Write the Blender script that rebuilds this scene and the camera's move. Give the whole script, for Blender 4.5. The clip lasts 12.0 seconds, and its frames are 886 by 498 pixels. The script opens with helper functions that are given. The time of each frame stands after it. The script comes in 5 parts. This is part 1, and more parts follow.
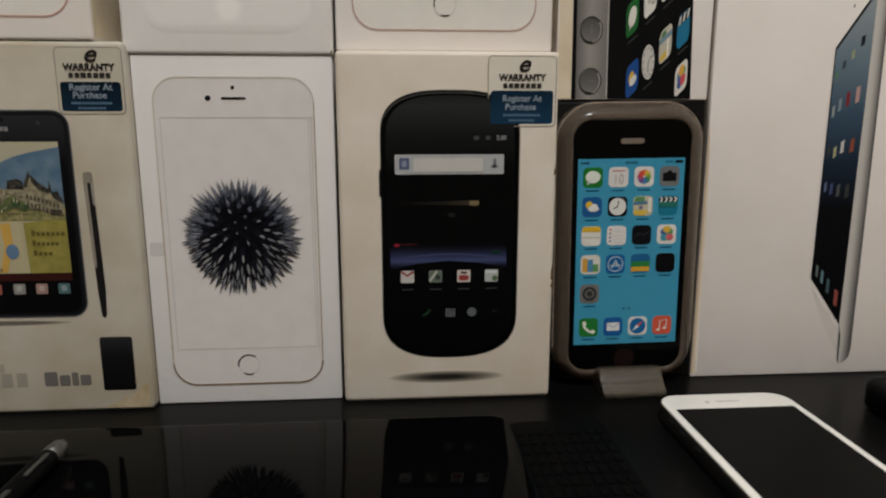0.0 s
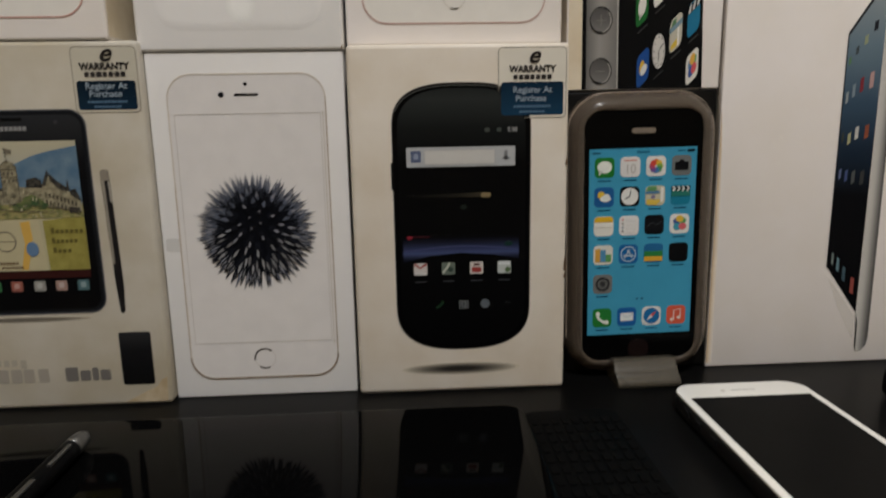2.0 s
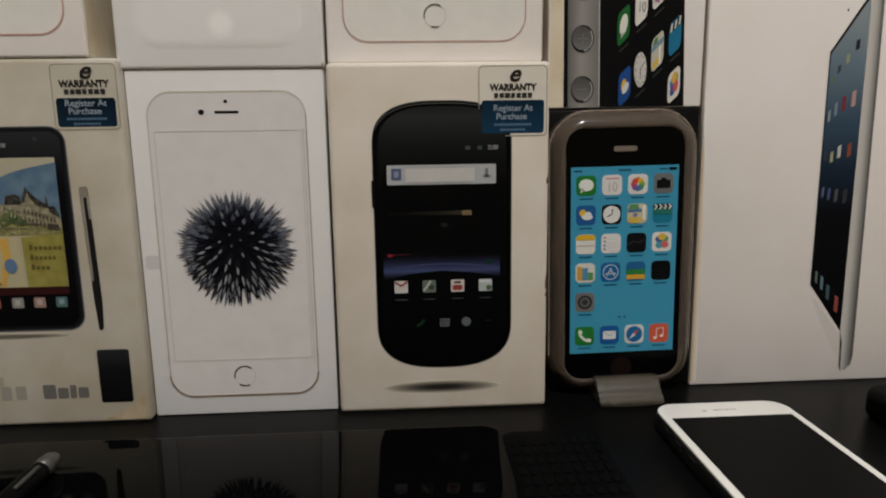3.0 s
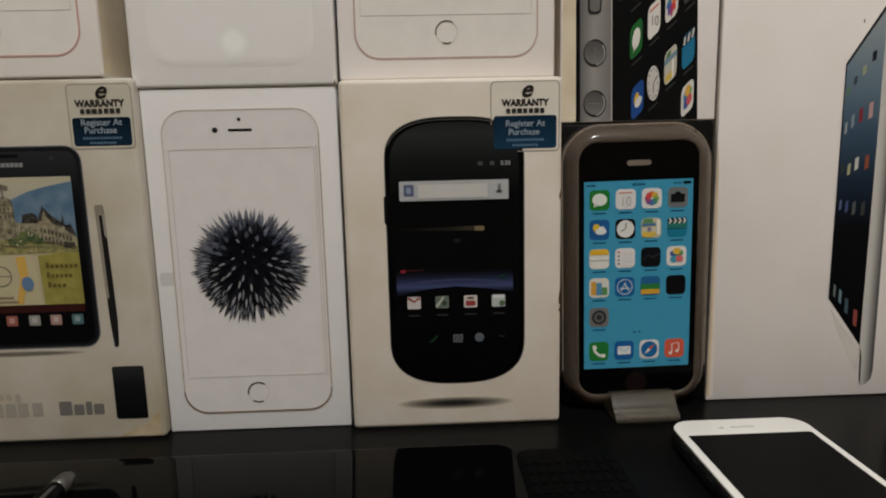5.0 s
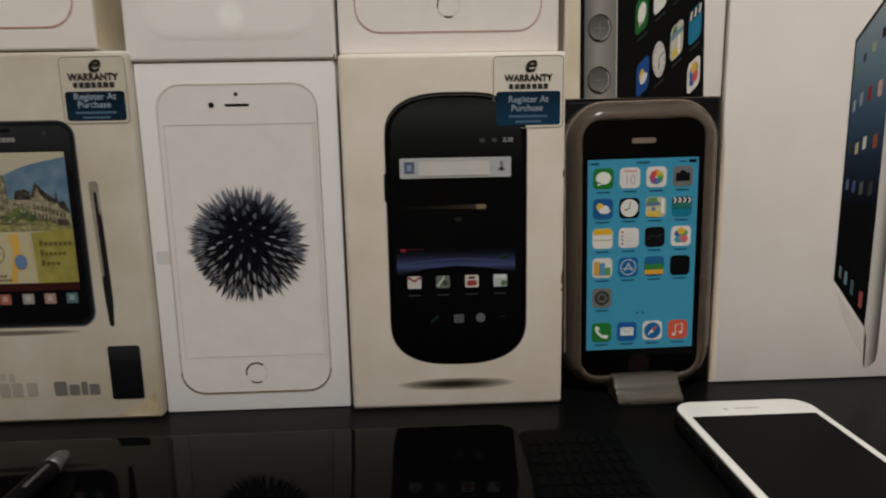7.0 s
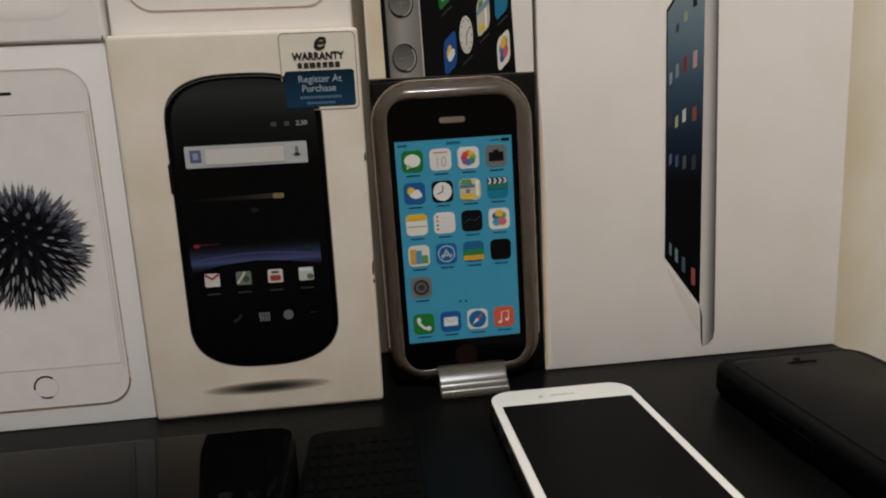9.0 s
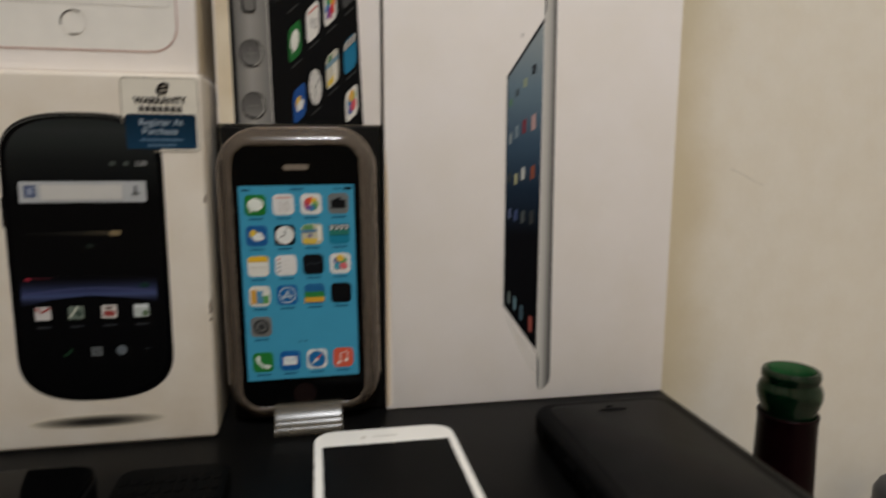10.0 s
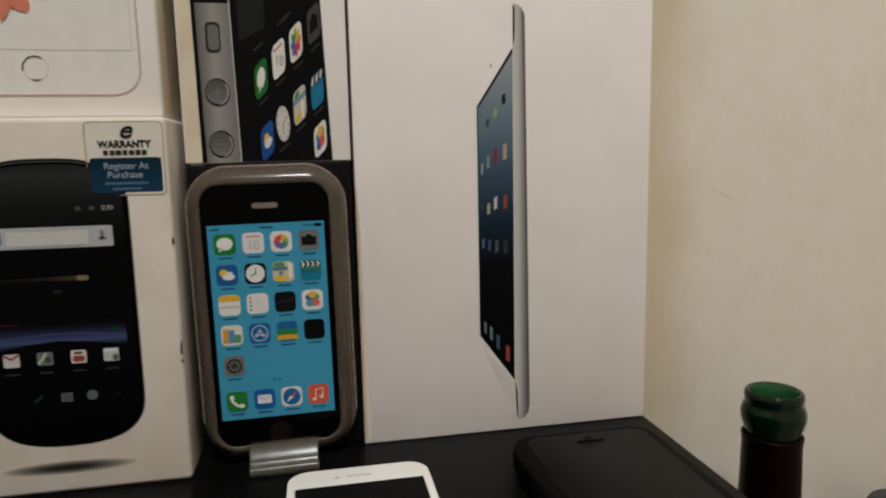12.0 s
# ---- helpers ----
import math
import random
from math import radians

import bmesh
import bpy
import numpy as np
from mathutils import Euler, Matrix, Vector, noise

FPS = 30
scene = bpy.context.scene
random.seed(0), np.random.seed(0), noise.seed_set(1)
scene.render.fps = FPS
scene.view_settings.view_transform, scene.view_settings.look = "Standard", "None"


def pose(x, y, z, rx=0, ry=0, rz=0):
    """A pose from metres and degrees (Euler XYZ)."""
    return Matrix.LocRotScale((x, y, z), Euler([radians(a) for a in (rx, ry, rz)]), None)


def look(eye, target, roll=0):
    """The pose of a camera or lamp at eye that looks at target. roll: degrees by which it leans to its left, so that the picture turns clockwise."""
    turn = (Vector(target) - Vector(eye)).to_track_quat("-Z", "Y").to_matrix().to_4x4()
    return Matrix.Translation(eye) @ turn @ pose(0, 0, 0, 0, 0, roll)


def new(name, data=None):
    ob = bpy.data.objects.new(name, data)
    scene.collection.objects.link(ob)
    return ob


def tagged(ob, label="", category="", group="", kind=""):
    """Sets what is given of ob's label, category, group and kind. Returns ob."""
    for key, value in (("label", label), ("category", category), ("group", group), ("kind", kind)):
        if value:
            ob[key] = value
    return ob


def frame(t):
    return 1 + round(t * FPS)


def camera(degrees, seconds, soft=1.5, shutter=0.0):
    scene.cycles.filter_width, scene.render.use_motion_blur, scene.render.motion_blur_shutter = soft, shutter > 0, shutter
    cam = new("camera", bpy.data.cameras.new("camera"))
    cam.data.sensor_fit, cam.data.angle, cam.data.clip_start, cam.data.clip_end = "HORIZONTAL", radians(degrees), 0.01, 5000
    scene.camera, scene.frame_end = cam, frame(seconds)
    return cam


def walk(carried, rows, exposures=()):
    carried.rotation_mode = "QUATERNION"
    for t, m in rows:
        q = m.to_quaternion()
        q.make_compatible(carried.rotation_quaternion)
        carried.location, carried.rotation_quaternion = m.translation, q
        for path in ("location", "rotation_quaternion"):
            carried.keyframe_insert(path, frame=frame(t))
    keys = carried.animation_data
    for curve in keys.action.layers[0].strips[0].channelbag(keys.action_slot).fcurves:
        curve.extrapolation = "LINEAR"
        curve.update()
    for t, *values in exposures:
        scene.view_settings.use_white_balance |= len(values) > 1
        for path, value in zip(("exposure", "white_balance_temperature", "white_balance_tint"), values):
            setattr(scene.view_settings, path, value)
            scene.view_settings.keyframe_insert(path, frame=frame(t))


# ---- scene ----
cam = camera(67.72, 12.0, soft=2.0, shutter=0.9)
PATH = [
    (0, (0.0180, -0.0159, 0.1285), (0.0909, 0.9627, -0.0639), 0.00),
    (0.5, (0.0124, -0.0138, 0.1244), (0.0894, 0.9644, -0.0682), -0.16),
    (1, (0.0179, -0.0174, 0.1302), (0.0891, 0.9567, -0.0843), -0.75),
    (1.5, (0.0160, -0.0210, 0.1293), (0.0710, 0.9553, -0.0801), -1.07),
    (2, (0.0180, -0.0179, 0.1261), (0.0712, 0.9615, -0.0687), -1.00),
    (2.5, (0.0269, -0.0144, 0.1268), (0.0923, 0.9701, -0.0359), -0.65),
    (3, (0.0266, -0.0167, 0.1290), (0.0807, 0.9656, -0.0503), -0.82),
    (5, (0.0268, -0.0154, 0.1326), (0.0617, 0.9698, -0.0355), -1.29),
    (5.5, (0.0232, -0.0160, 0.1313), (0.0587, 0.9695, -0.0347), -1.21),
    (6, (0.0227, -0.0134, 0.1281), (0.0589, 0.9724, -0.0356), -0.89),
    (6.5, (0.0214, -0.0133, 0.1277), (0.0572, 0.9706, -0.0474), -1.05),
    (8.3, (0.0714, -0.0003, 0.1258), (0.1528, 0.9776, -0.0668), -1.54),
    (8.5, (0.0815, 0.0004, 0.1176), (0.1870, 0.9790, -0.0589), -1.95),
    (9, (0.0911, -0.0004, 0.1161), (0.1915, 0.9779, -0.0653), -3.01),
    (9.4, (0.087, -0.003, 0.115), (0.308, 1.956, -0.221), -2.4),
    (9.5, (0.0912, -0.0019, 0.1236), (0.2276, 0.9723, -0.0559), -1.93),
    (9.6, (0.101, -0.004, 0.127), (0.413, 1.944, -0.206), -2.0),
    (9.7, (0.113, -0.011, 0.130), (0.457, 1.936, -0.170), -1.7),
    (9.8, (0.122, -0.018, 0.122), (0.495, 1.932, -0.117), -0.9),
    (10, (0.1352, -0.0183, 0.1275), (0.3219, 0.9525, -0.0234), 0.29),
    (10.5, (0.1502, -0.0261, 0.1406), (0.3241, 0.9506, 0.0151), -2.06),
    (11, (0.1493, -0.0239, 0.1391), (0.3246, 0.9523, 0.0112), -1.23),
    (11.5, (0.1486, -0.0222, 0.1410), (0.3140, 0.9538, -0.0002), -1.61),
    (12, (0.1485, -0.0174, 0.1387), (0.3349, 0.9551, -0.0008), -1.20),
]
walk(cam, [(t, look(eye, target, roll)) for t, eye, target, roll in PATH], [(0, 0.0), (8.5, 0.0), (10.5, 0.0), (12, 0.0)])
LAMP, LAMP_X, LAMP_Y = 25.4, 0.20, -0.70

# ---- light ----
world = bpy.data.worlds.new("room_world")
world.use_nodes = True
world.node_tree.nodes["Background"].inputs[0].default_value = (0.9, 0.85, 0.78, 1)
world.node_tree.nodes["Background"].inputs[1].default_value = 0.02
scene.world = world
lamp_data = bpy.data.lights.new("ceiling_lamp_light", "AREA")
lamp_data.shape, lamp_data.size, lamp_data.energy = "DISK", 0.36, LAMP
lamp_data.color = (0.955, 0.966, 0.990)
lamp_light = new("ceiling_lamp_light", lamp_data)
lamp_light.matrix_world = look((LAMP_X, LAMP_Y, 1.86), (0.05, 0.28, 0.0))

MM = 0.001


# ---- materials ----
def mat(name, colour, rough=0.5, metal=0.0, vary=0.06, scale=60.0, fine=900.0, bump=0.02, island=0.0, coat=0.0, spec=0.5, tint=None):
    m = bpy.data.materials.new(name)
    m.use_nodes = True
    nt = m.node_tree
    b = nt.nodes["Principled BSDF"]
    b.inputs["Roughness"].default_value, b.inputs["Metallic"].default_value = rough, metal
    b.inputs["Specular IOR Level"].default_value = spec
    b.inputs["Coat Weight"].default_value = coat
    co = nt.nodes.new("ShaderNodeTexCoord")
    big, small = nt.nodes.new("ShaderNodeTexNoise"), nt.nodes.new("ShaderNodeTexNoise")
    big.inputs["Scale"].default_value, small.inputs["Scale"].default_value = scale, fine
    big.inputs["Detail"].default_value = 5
    for n in (big, small):
        nt.links.new(co.outputs["Object"], n.inputs["Vector"])
    ramp = nt.nodes.new("ShaderNodeMapRange")
    ramp.inputs["From Min"].default_value, ramp.inputs["From Max"].default_value = 0.35, 0.7
    nt.links.new(big.outputs["Fac"], ramp.inputs["Value"])
    mix = nt.nodes.new("ShaderNodeMix")
    mix.data_type = "RGBA"
    dark = tint or tuple(c * (1 - 3 * vary) for c in colour)
    mix.inputs[6].default_value, mix.inputs[7].default_value = (*colour, 1), (*dark, 1)
    fade = nt.nodes.new("ShaderNodeMath")
    fade.operation = "MULTIPLY"
    fade.inputs[1].default_value = min(1.0, 6 * vary) if tint else 0.5
    nt.links.new(ramp.outputs["Result"], fade.inputs[0])
    nt.links.new(fade.outputs[0], mix.inputs[0])
    last = mix.outputs[2]
    if island:
        geo = nt.nodes.new("ShaderNodeNewGeometry")
        hsv = nt.nodes.new("ShaderNodeHueSaturation")
        rng = nt.nodes.new("ShaderNodeMapRange")
        rng.inputs["To Min"].default_value, rng.inputs["To Max"].default_value = 1 - island, 1 + island
        nt.links.new(geo.outputs["Random Per Island"], rng.inputs["Value"])
        nt.links.new(rng.outputs["Result"], hsv.inputs["Value"])
        nt.links.new(last, hsv.inputs["Color"])
        last = hsv.outputs["Color"]
    nt.links.new(last, b.inputs["Base Color"])
    if bump:
        bp = nt.nodes.new("ShaderNodeBump")
        bp.inputs["Strength"].default_value, bp.inputs["Distance"].default_value = bump, 0.0004
        nt.links.new(small.outputs["Fac"], bp.inputs["Height"])
        nt.links.new(bp.outputs["Normal"], b.inputs["Normal"])
    return m


INK = {}


def ink(r, g, b, rough=0.38):
    """A printed colour, given in 0 to 255 as it looks in even white light."""
    key = (r, g, b, rough)
    if key not in INK:
        lin = tuple(((c / 255 + 0.055) / 1.055) ** 2.4 if c > 10 else c / 255 / 12.92 for c in (r, g, b))
        INK[key] = mat("print_ink", lin, rough, vary=0.03, scale=120, bump=0.0, spec=0.05)
    return INK[key]


def gradient_ink(name, axis, stops, rough=0.38):
    """Ink that runs through colours along x or z of the printed part; stops are (metres, colour)."""
    m = bpy.data.materials.new(name)
    m.use_nodes = True
    nt = m.node_tree
    b = nt.nodes["Principled BSDF"]
    b.inputs["Roughness"].default_value, b.inputs["Specular IOR Level"].default_value = rough, 0.05
    co, sep = nt.nodes.new("ShaderNodeTexCoord"), nt.nodes.new("ShaderNodeSeparateXYZ")
    rng, ramp = nt.nodes.new("ShaderNodeMapRange"), nt.nodes.new("ShaderNodeValToRGB")
    lo, hi = stops[0][0], stops[-1][0]
    rng.inputs["From Min"].default_value, rng.inputs["From Max"].default_value = lo, hi
    nt.links.new(co.outputs["Object"], sep.inputs[0])
    nt.links.new(sep.outputs["XYZ".index(axis)], rng.inputs["Value"])
    nt.links.new(rng.outputs["Result"], ramp.inputs["Fac"])
    while len(ramp.color_ramp.elements) < len(stops):
        ramp.color_ramp.elements.new(0.5)
    for e, (p, c) in zip(ramp.color_ramp.elements, stops):
        e.position, e.color = (p - lo) / (hi - lo), (*(((v / 255 + 0.055) / 1.055) ** 2.4 for v in c), 1)
    nt.links.new(ramp.outputs["Color"], b.inputs["Base Color"])
    return m


WHITE_CARD = mat("white_card", (0.86, 0.81, 0.785), 0.42, vary=0.08, scale=32, tint=(0.79, 0.73, 0.66), bump=0.03)
COOL_CARD = mat("cool_white_card", (0.83, 0.812, 0.805), 0.38, vary=0.06, scale=30, tint=(0.77, 0.755, 0.72), bump=0.03)
AGED_CARD = mat("aged_cream_card", (0.75, 0.69, 0.61), 0.5, vary=0.12, scale=38, tint=(0.65, 0.565, 0.455), bump=0.08)
NOTE_CARD = mat("stained_cream_card", (0.58, 0.54, 0.465), 0.5, vary=0.2, scale=30, tint=(0.46, 0.405, 0.30), bump=0.08)
# yellowed card; also tones two box sides brown in place of shade
YELLOWED_AND_SHADED = mat("yellowed_and_shaded_card", (0.76, 0.67, 0.52), 0.5, vary=0.10, scale=50, tint=(0.58, 0.46, 0.30), bump=0.05)
BLUE_CARD = mat("blue_card", (0.03, 0.25, 0.42), 0.4, vary=0.05, scale=40, bump=0.03)
STAIN = mat("brown_stain", (0.45, 0.34, 0.20), 0.6, vary=0.15, scale=160, tint=(0.62, 0.53, 0.38), bump=0.05)
WALL = mat("cream_wall_paint", (0.79, 0.735, 0.64), 0.7, vary=0.12, scale=26, fine=320, tint=(0.69, 0.615, 0.485), bump=0.25)
SHADED_WALL = mat("shaded_wall_paint", (0.80, 0.745, 0.65), 0.7, vary=0.07, scale=60, fine=320, tint=(0.74, 0.665, 0.54), bump=0.25)


def shade_along(m, x0, x1, colour):
    """Paints yellow-brown shade into a wall's colour, fading out between two places along x."""
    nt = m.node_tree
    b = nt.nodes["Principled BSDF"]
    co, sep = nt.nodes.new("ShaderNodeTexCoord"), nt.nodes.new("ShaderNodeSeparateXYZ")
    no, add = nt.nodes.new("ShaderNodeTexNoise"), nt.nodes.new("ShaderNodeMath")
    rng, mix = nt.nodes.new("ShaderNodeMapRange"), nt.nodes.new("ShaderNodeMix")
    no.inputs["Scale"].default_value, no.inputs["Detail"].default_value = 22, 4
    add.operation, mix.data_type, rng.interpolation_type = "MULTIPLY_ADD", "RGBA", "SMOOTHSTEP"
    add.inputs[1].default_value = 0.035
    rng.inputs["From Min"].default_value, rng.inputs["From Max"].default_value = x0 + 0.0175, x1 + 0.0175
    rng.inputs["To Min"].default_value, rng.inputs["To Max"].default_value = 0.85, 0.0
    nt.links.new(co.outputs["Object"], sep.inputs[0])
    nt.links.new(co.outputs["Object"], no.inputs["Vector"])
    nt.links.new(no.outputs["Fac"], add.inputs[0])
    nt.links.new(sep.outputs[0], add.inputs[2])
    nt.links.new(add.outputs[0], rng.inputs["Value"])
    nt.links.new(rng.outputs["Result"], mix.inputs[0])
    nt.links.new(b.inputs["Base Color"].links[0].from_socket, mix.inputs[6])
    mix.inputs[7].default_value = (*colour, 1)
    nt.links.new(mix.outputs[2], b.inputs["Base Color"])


# shade beside the tablet box, put into the wall colour
shade_along(SHADED_WALL, 0.345, 0.388, (0.60, 0.505, 0.335))
CEILING = mat("ceiling_paint", (0.75, 0.73, 0.69), 0.8, vary=0.04, scale=4, fine=120)
FLOOR = mat("floor_tile", (0.30, 0.25, 0.20), 0.5, vary=0.08, scale=5, fine=150)
TABLE = mat("black_tabletop", (0.0042, 0.0041, 0.004), 0.34, vary=0.15, scale=25, fine=700, bump=0.04, spec=0.05)
BENCH_SIDE = mat("black_wood", (0.016, 0.015, 0.014), 0.4, vary=0.15, scale=14, fine=300)
GLOSS = mat("black_gloss", (0.0015, 0.0015, 0.0015), 0.03, vary=0.0, bump=0.0, spec=0.03)
MATT_BLACK = mat("black_rubber", (0.0034, 0.0034, 0.0036), 0.48, vary=0.15, scale=60, bump=0.05, spec=0.035)
_unused_ = mat("black_screen_glass", (0.006, 0.006, 0.006), 0.08, vary=0.0, bump=0.0)
DULL_GLASS = mat("dusty_screen_glass", (0.0065, 0.0063, 0.0061), 0.40, vary=0.1, scale=90, bump=0.0, spec=0.025)
GREY_GLASS = mat("greasy_screen_glass", (0.0085, 0.0083, 0.0083), 0.42, vary=0.2, scale=70, bump=0.0, spec=0.06)
WHITE_PLASTIC = mat("white_phone_plastic", (0.90, 0.875, 0.82), 0.25, vary=0.02, scale=60, bump=0.0)
WORN_SILVER = mat("worn_silver", (0.10, 0.098, 0.094), 0.38, 0.6, vary=0.1, scale=200, bump=0.03)
DARK_METAL = mat("dark_metal", (0.018, 0.018, 0.019), 0.4, 0.3, vary=0.08, scale=150, bump=0.02)
TRAY = mat("dark_tray_plastic", (0.006, 0.0055, 0.005), 0.5, vary=0.1, scale=60, bump=0.03, spec=0.08)
FOIL = mat("dark_red_foil", (0.006, 0.0009, 0.0017), 0.28, 0.0, vary=0.2, scale=120, bump=0.3, spec=0.07)
GREY_PLASTIC = mat("dark_grey_plastic", (0.022, 0.023, 0.028), 0.4, vary=0.06, scale=60, bump=0.02)
LAMP_WHITE = mat("lamp_white", (0.8, 0.79, 0.76), 0.5, vary=0.02, scale=20)
RINGED = mat("earpiece_mesh", (0.002, 0.002, 0.002), 0.7, vary=0.2, scale=700, bump=0.1, spec=0.02)


def clear(name, colour, rough, see, uneven=0.04, gloss=None):
    """Clear or tinted plastic and glass: see is the share of light that passes straight through."""
    m = bpy.data.materials.new(name)
    m.use_nodes = True
    nt = m.node_tree
    b, out = nt.nodes["Principled BSDF"], nt.nodes["Material Output"]
    b.inputs["Base Color"].default_value, b.inputs["Roughness"].default_value = (*colour, 1), rough
    b.inputs["Coat Weight"].default_value, b.inputs["Coat Roughness"].default_value = 1.0, gloss or rough * 0.6
    tr, mx = nt.nodes.new("ShaderNodeBsdfTransparent"), nt.nodes.new("ShaderNodeMixShader")
    tr.inputs[0].default_value = (*(min(1, 0.35 + c) for c in colour), 1)
    co, no = nt.nodes.new("ShaderNodeTexCoord"), nt.nodes.new("ShaderNodeTexNoise")
    no.inputs["Scale"].default_value = 180
    rg = nt.nodes.new("ShaderNodeMapRange")
    rg.inputs["To Min"].default_value, rg.inputs["To Max"].default_value = see - uneven, min(1.0, see + uneven)
    nt.links.new(co.outputs["Object"], no.inputs["Vector"])
    nt.links.new(no.outputs["Fac"], rg.inputs["Value"])
    nt.links.new(rg.outputs["Result"], mx.inputs[0])
    nt.links.new(b.outputs[0], mx.inputs[1])
    nt.links.new(tr.outputs[0], mx.inputs[2])
    nt.links.new(mx.outputs[0], out.inputs[0])
    return m


CASE_PLASTIC = clear("smoky_clear_plastic", (0.24, 0.188, 0.145), 0.24, 0.64, 0.03, 0.08)
LIP_HIGHLIGHT = clear("highlight_lip_plastic", (0.55, 0.46, 0.37), 0.20, 0.60, 0.03, 0.08)
TAB_PLASTIC = clear("frosted_clear_plastic", (0.20, 0.175, 0.135), 0.26, 0.62, 0.08, 0.20)
BOTTLE_GLASS = bpy.data.materials.new("green_bottle_glass")
BOTTLE_GLASS.use_nodes = True
_b = BOTTLE_GLASS.node_tree.nodes["Principled BSDF"]
_b.inputs["Base Color"].default_value = (0.002, 0.024, 0.008, 1)
_b.inputs["Roughness"].default_value, _b.inputs["Transmission Weight"].default_value, _b.inputs["IOR"].default_value = 0.10, 0.60, 1.45
_b.inputs["Specular IOR Level"].default_value = 0.2

# bottle green made lighter, for light that comes through the mouth's glass
LIT_GREEN_INSIDE = mat("lit_green_glass_inside", (0.014, 0.085, 0.026), 0.2, vary=0.05, scale=200, bump=0.0)

# ---- building helpers ----
PLACE = {}


def thing(name, at, label, category, group="", kind=""):
    e = new(name)
    e.empty_display_size = 0.02
    e.location = at
    PLACE[e.name] = Vector(at)
    return tagged(e, label, category, group, kind)


def part(name, bm, material, parent, label=""):
    """Links a bmesh, given in the world's place, as one mesh under a thing or part."""
    me = bpy.data.meshes.new(name)
    base = PLACE[parent.name] if parent else Vector((0, 0, 0))
    bmesh.ops.translate(bm, verts=bm.verts, vec=-base)
    bm.to_mesh(me)
    bm.free()
    me.materials.append(material)
    ob = new(name, me)
    ob.parent = parent
    PLACE[ob.name] = base
    if label:
        ob["label"] = label
    return ob


def block(x0, x1, y0, y1, z0, z1, r=0.0, seg=2):
    bm = bmesh.new()
    bmesh.ops.create_cube(bm, size=1)
    for v in bm.verts:
        v.co = ((x0 + x1) / 2 + v.co.x * (x1 - x0), (y0 + y1) / 2 + v.co.y * (y1 - y0), (z0 + z1) / 2 + v.co.z * (z1 - z0))
    if r:
        bmesh.ops.bevel(bm, geom=bm.edges[:], offset=r, segments=seg, profile=0.6, affect="EDGES")
        for f in bm.faces:
            f.smooth = True
    return bm


def round_rect(cx, cz, w, h, r, n=8):
    """Outline points, anticlockwise."""
    r = min(r, w / 2 - 1e-6, h / 2 - 1e-6)
    pts = []
    for sx, sz, a0 in ((1, 1, 0), (-1, 1, 90), (-1, -1, 180), (1, -1, 270)):
        for k in range(n + 1):
            a = radians(a0 + 90 * k / n)
            pts.append((cx + sx * (w / 2 - r) + r * math.cos(a), cz + sz * (h / 2 - r) + r * math.sin(a)))
    return pts


def oval(cx, cz, rx, rz, n=28):
    return [(cx + rx * math.cos(2 * math.pi * k / n), cz + rz * math.sin(2 * math.pi * k / n)) for k in range(n)]


def sheet(pts, y, depth=0.00008):
    """A thin printed piece facing -y from outline points (x, z)."""
    bm = bmesh.new()
    front = [bm.verts.new((x, y, z)) for x, z in pts]
    back = [bm.verts.new((x, y + depth, z)) for x, z in pts]
    bm.faces.new(front)
    bm.faces.new(back[::-1])
    n = len(pts)
    for k in range(n):
        bm.faces.new((front[k], back[k], back[(k + 1) % n], front[(k + 1) % n]))
    bmesh.ops.recalc_face_normals(bm, faces=bm.faces[:])
    return bm


def ring(outer, inner, y, depth=0.00008):
    bm = bmesh.new()
    n = len(outer)
    rows = [[bm.verts.new((x, yy, z)) for x, z in pts] for pts, yy in ((outer, y), (inner, y), (inner, y + depth), (outer, y + depth))]
    for a, b in ((0, 1), (1, 2), (2, 3), (3, 0)):
        for k in range(n):
            bm.faces.new((rows[a][k], rows[a][(k + 1) % n], rows[b][(k + 1) % n], rows[b][k]))
    bmesh.ops.recalc_face_normals(bm, faces=bm.faces[:])
    return bm


def slab(pts, z0, z1, r=0.0, seg=3):
    """A flat-lying piece from outline points (x, y), with its edges rounded by r."""
    bm = bmesh.new()
    low = [bm.verts.new((x, y, z0)) for x, y in pts]
    f = bm.faces.new(low)
    up = bmesh.ops.extrude_face_region(bm, geom=[f])
    for v in up["geom"]:
        if isinstance(v, bmesh.types.BMVert):
            v.co.z = z1
    bmesh.ops.recalc_face_normals(bm, faces=bm.faces[:])
    if r:
        edges = [e for e in bm.edges if abs(e.verts[0].co.z - e.verts[1].co.z) < 1e-7]
        bmesh.ops.bevel(bm, geom=edges, offset=r, segments=seg, profile=0.5, affect="EDGES")
        for f in bm.faces:
            f.smooth = True
    return bm


def lathe(cx, cy, profile, n=40):
    """A turned body from (radius, z) points, bottom to top."""
    bm = bmesh.new()
    rows = [[bm.verts.new((cx + r * math.cos(2 * math.pi * k / n), cy + r * math.sin(2 * math.pi * k / n), z)) for k in range(n)] for r, z in profile]
    for a, b in zip(rows, rows[1:]):
        for k in range(n):
            f = bm.faces.new((a[k], a[(k + 1) % n], b[(k + 1) % n], b[k]))
            f.smooth = True
    return bm


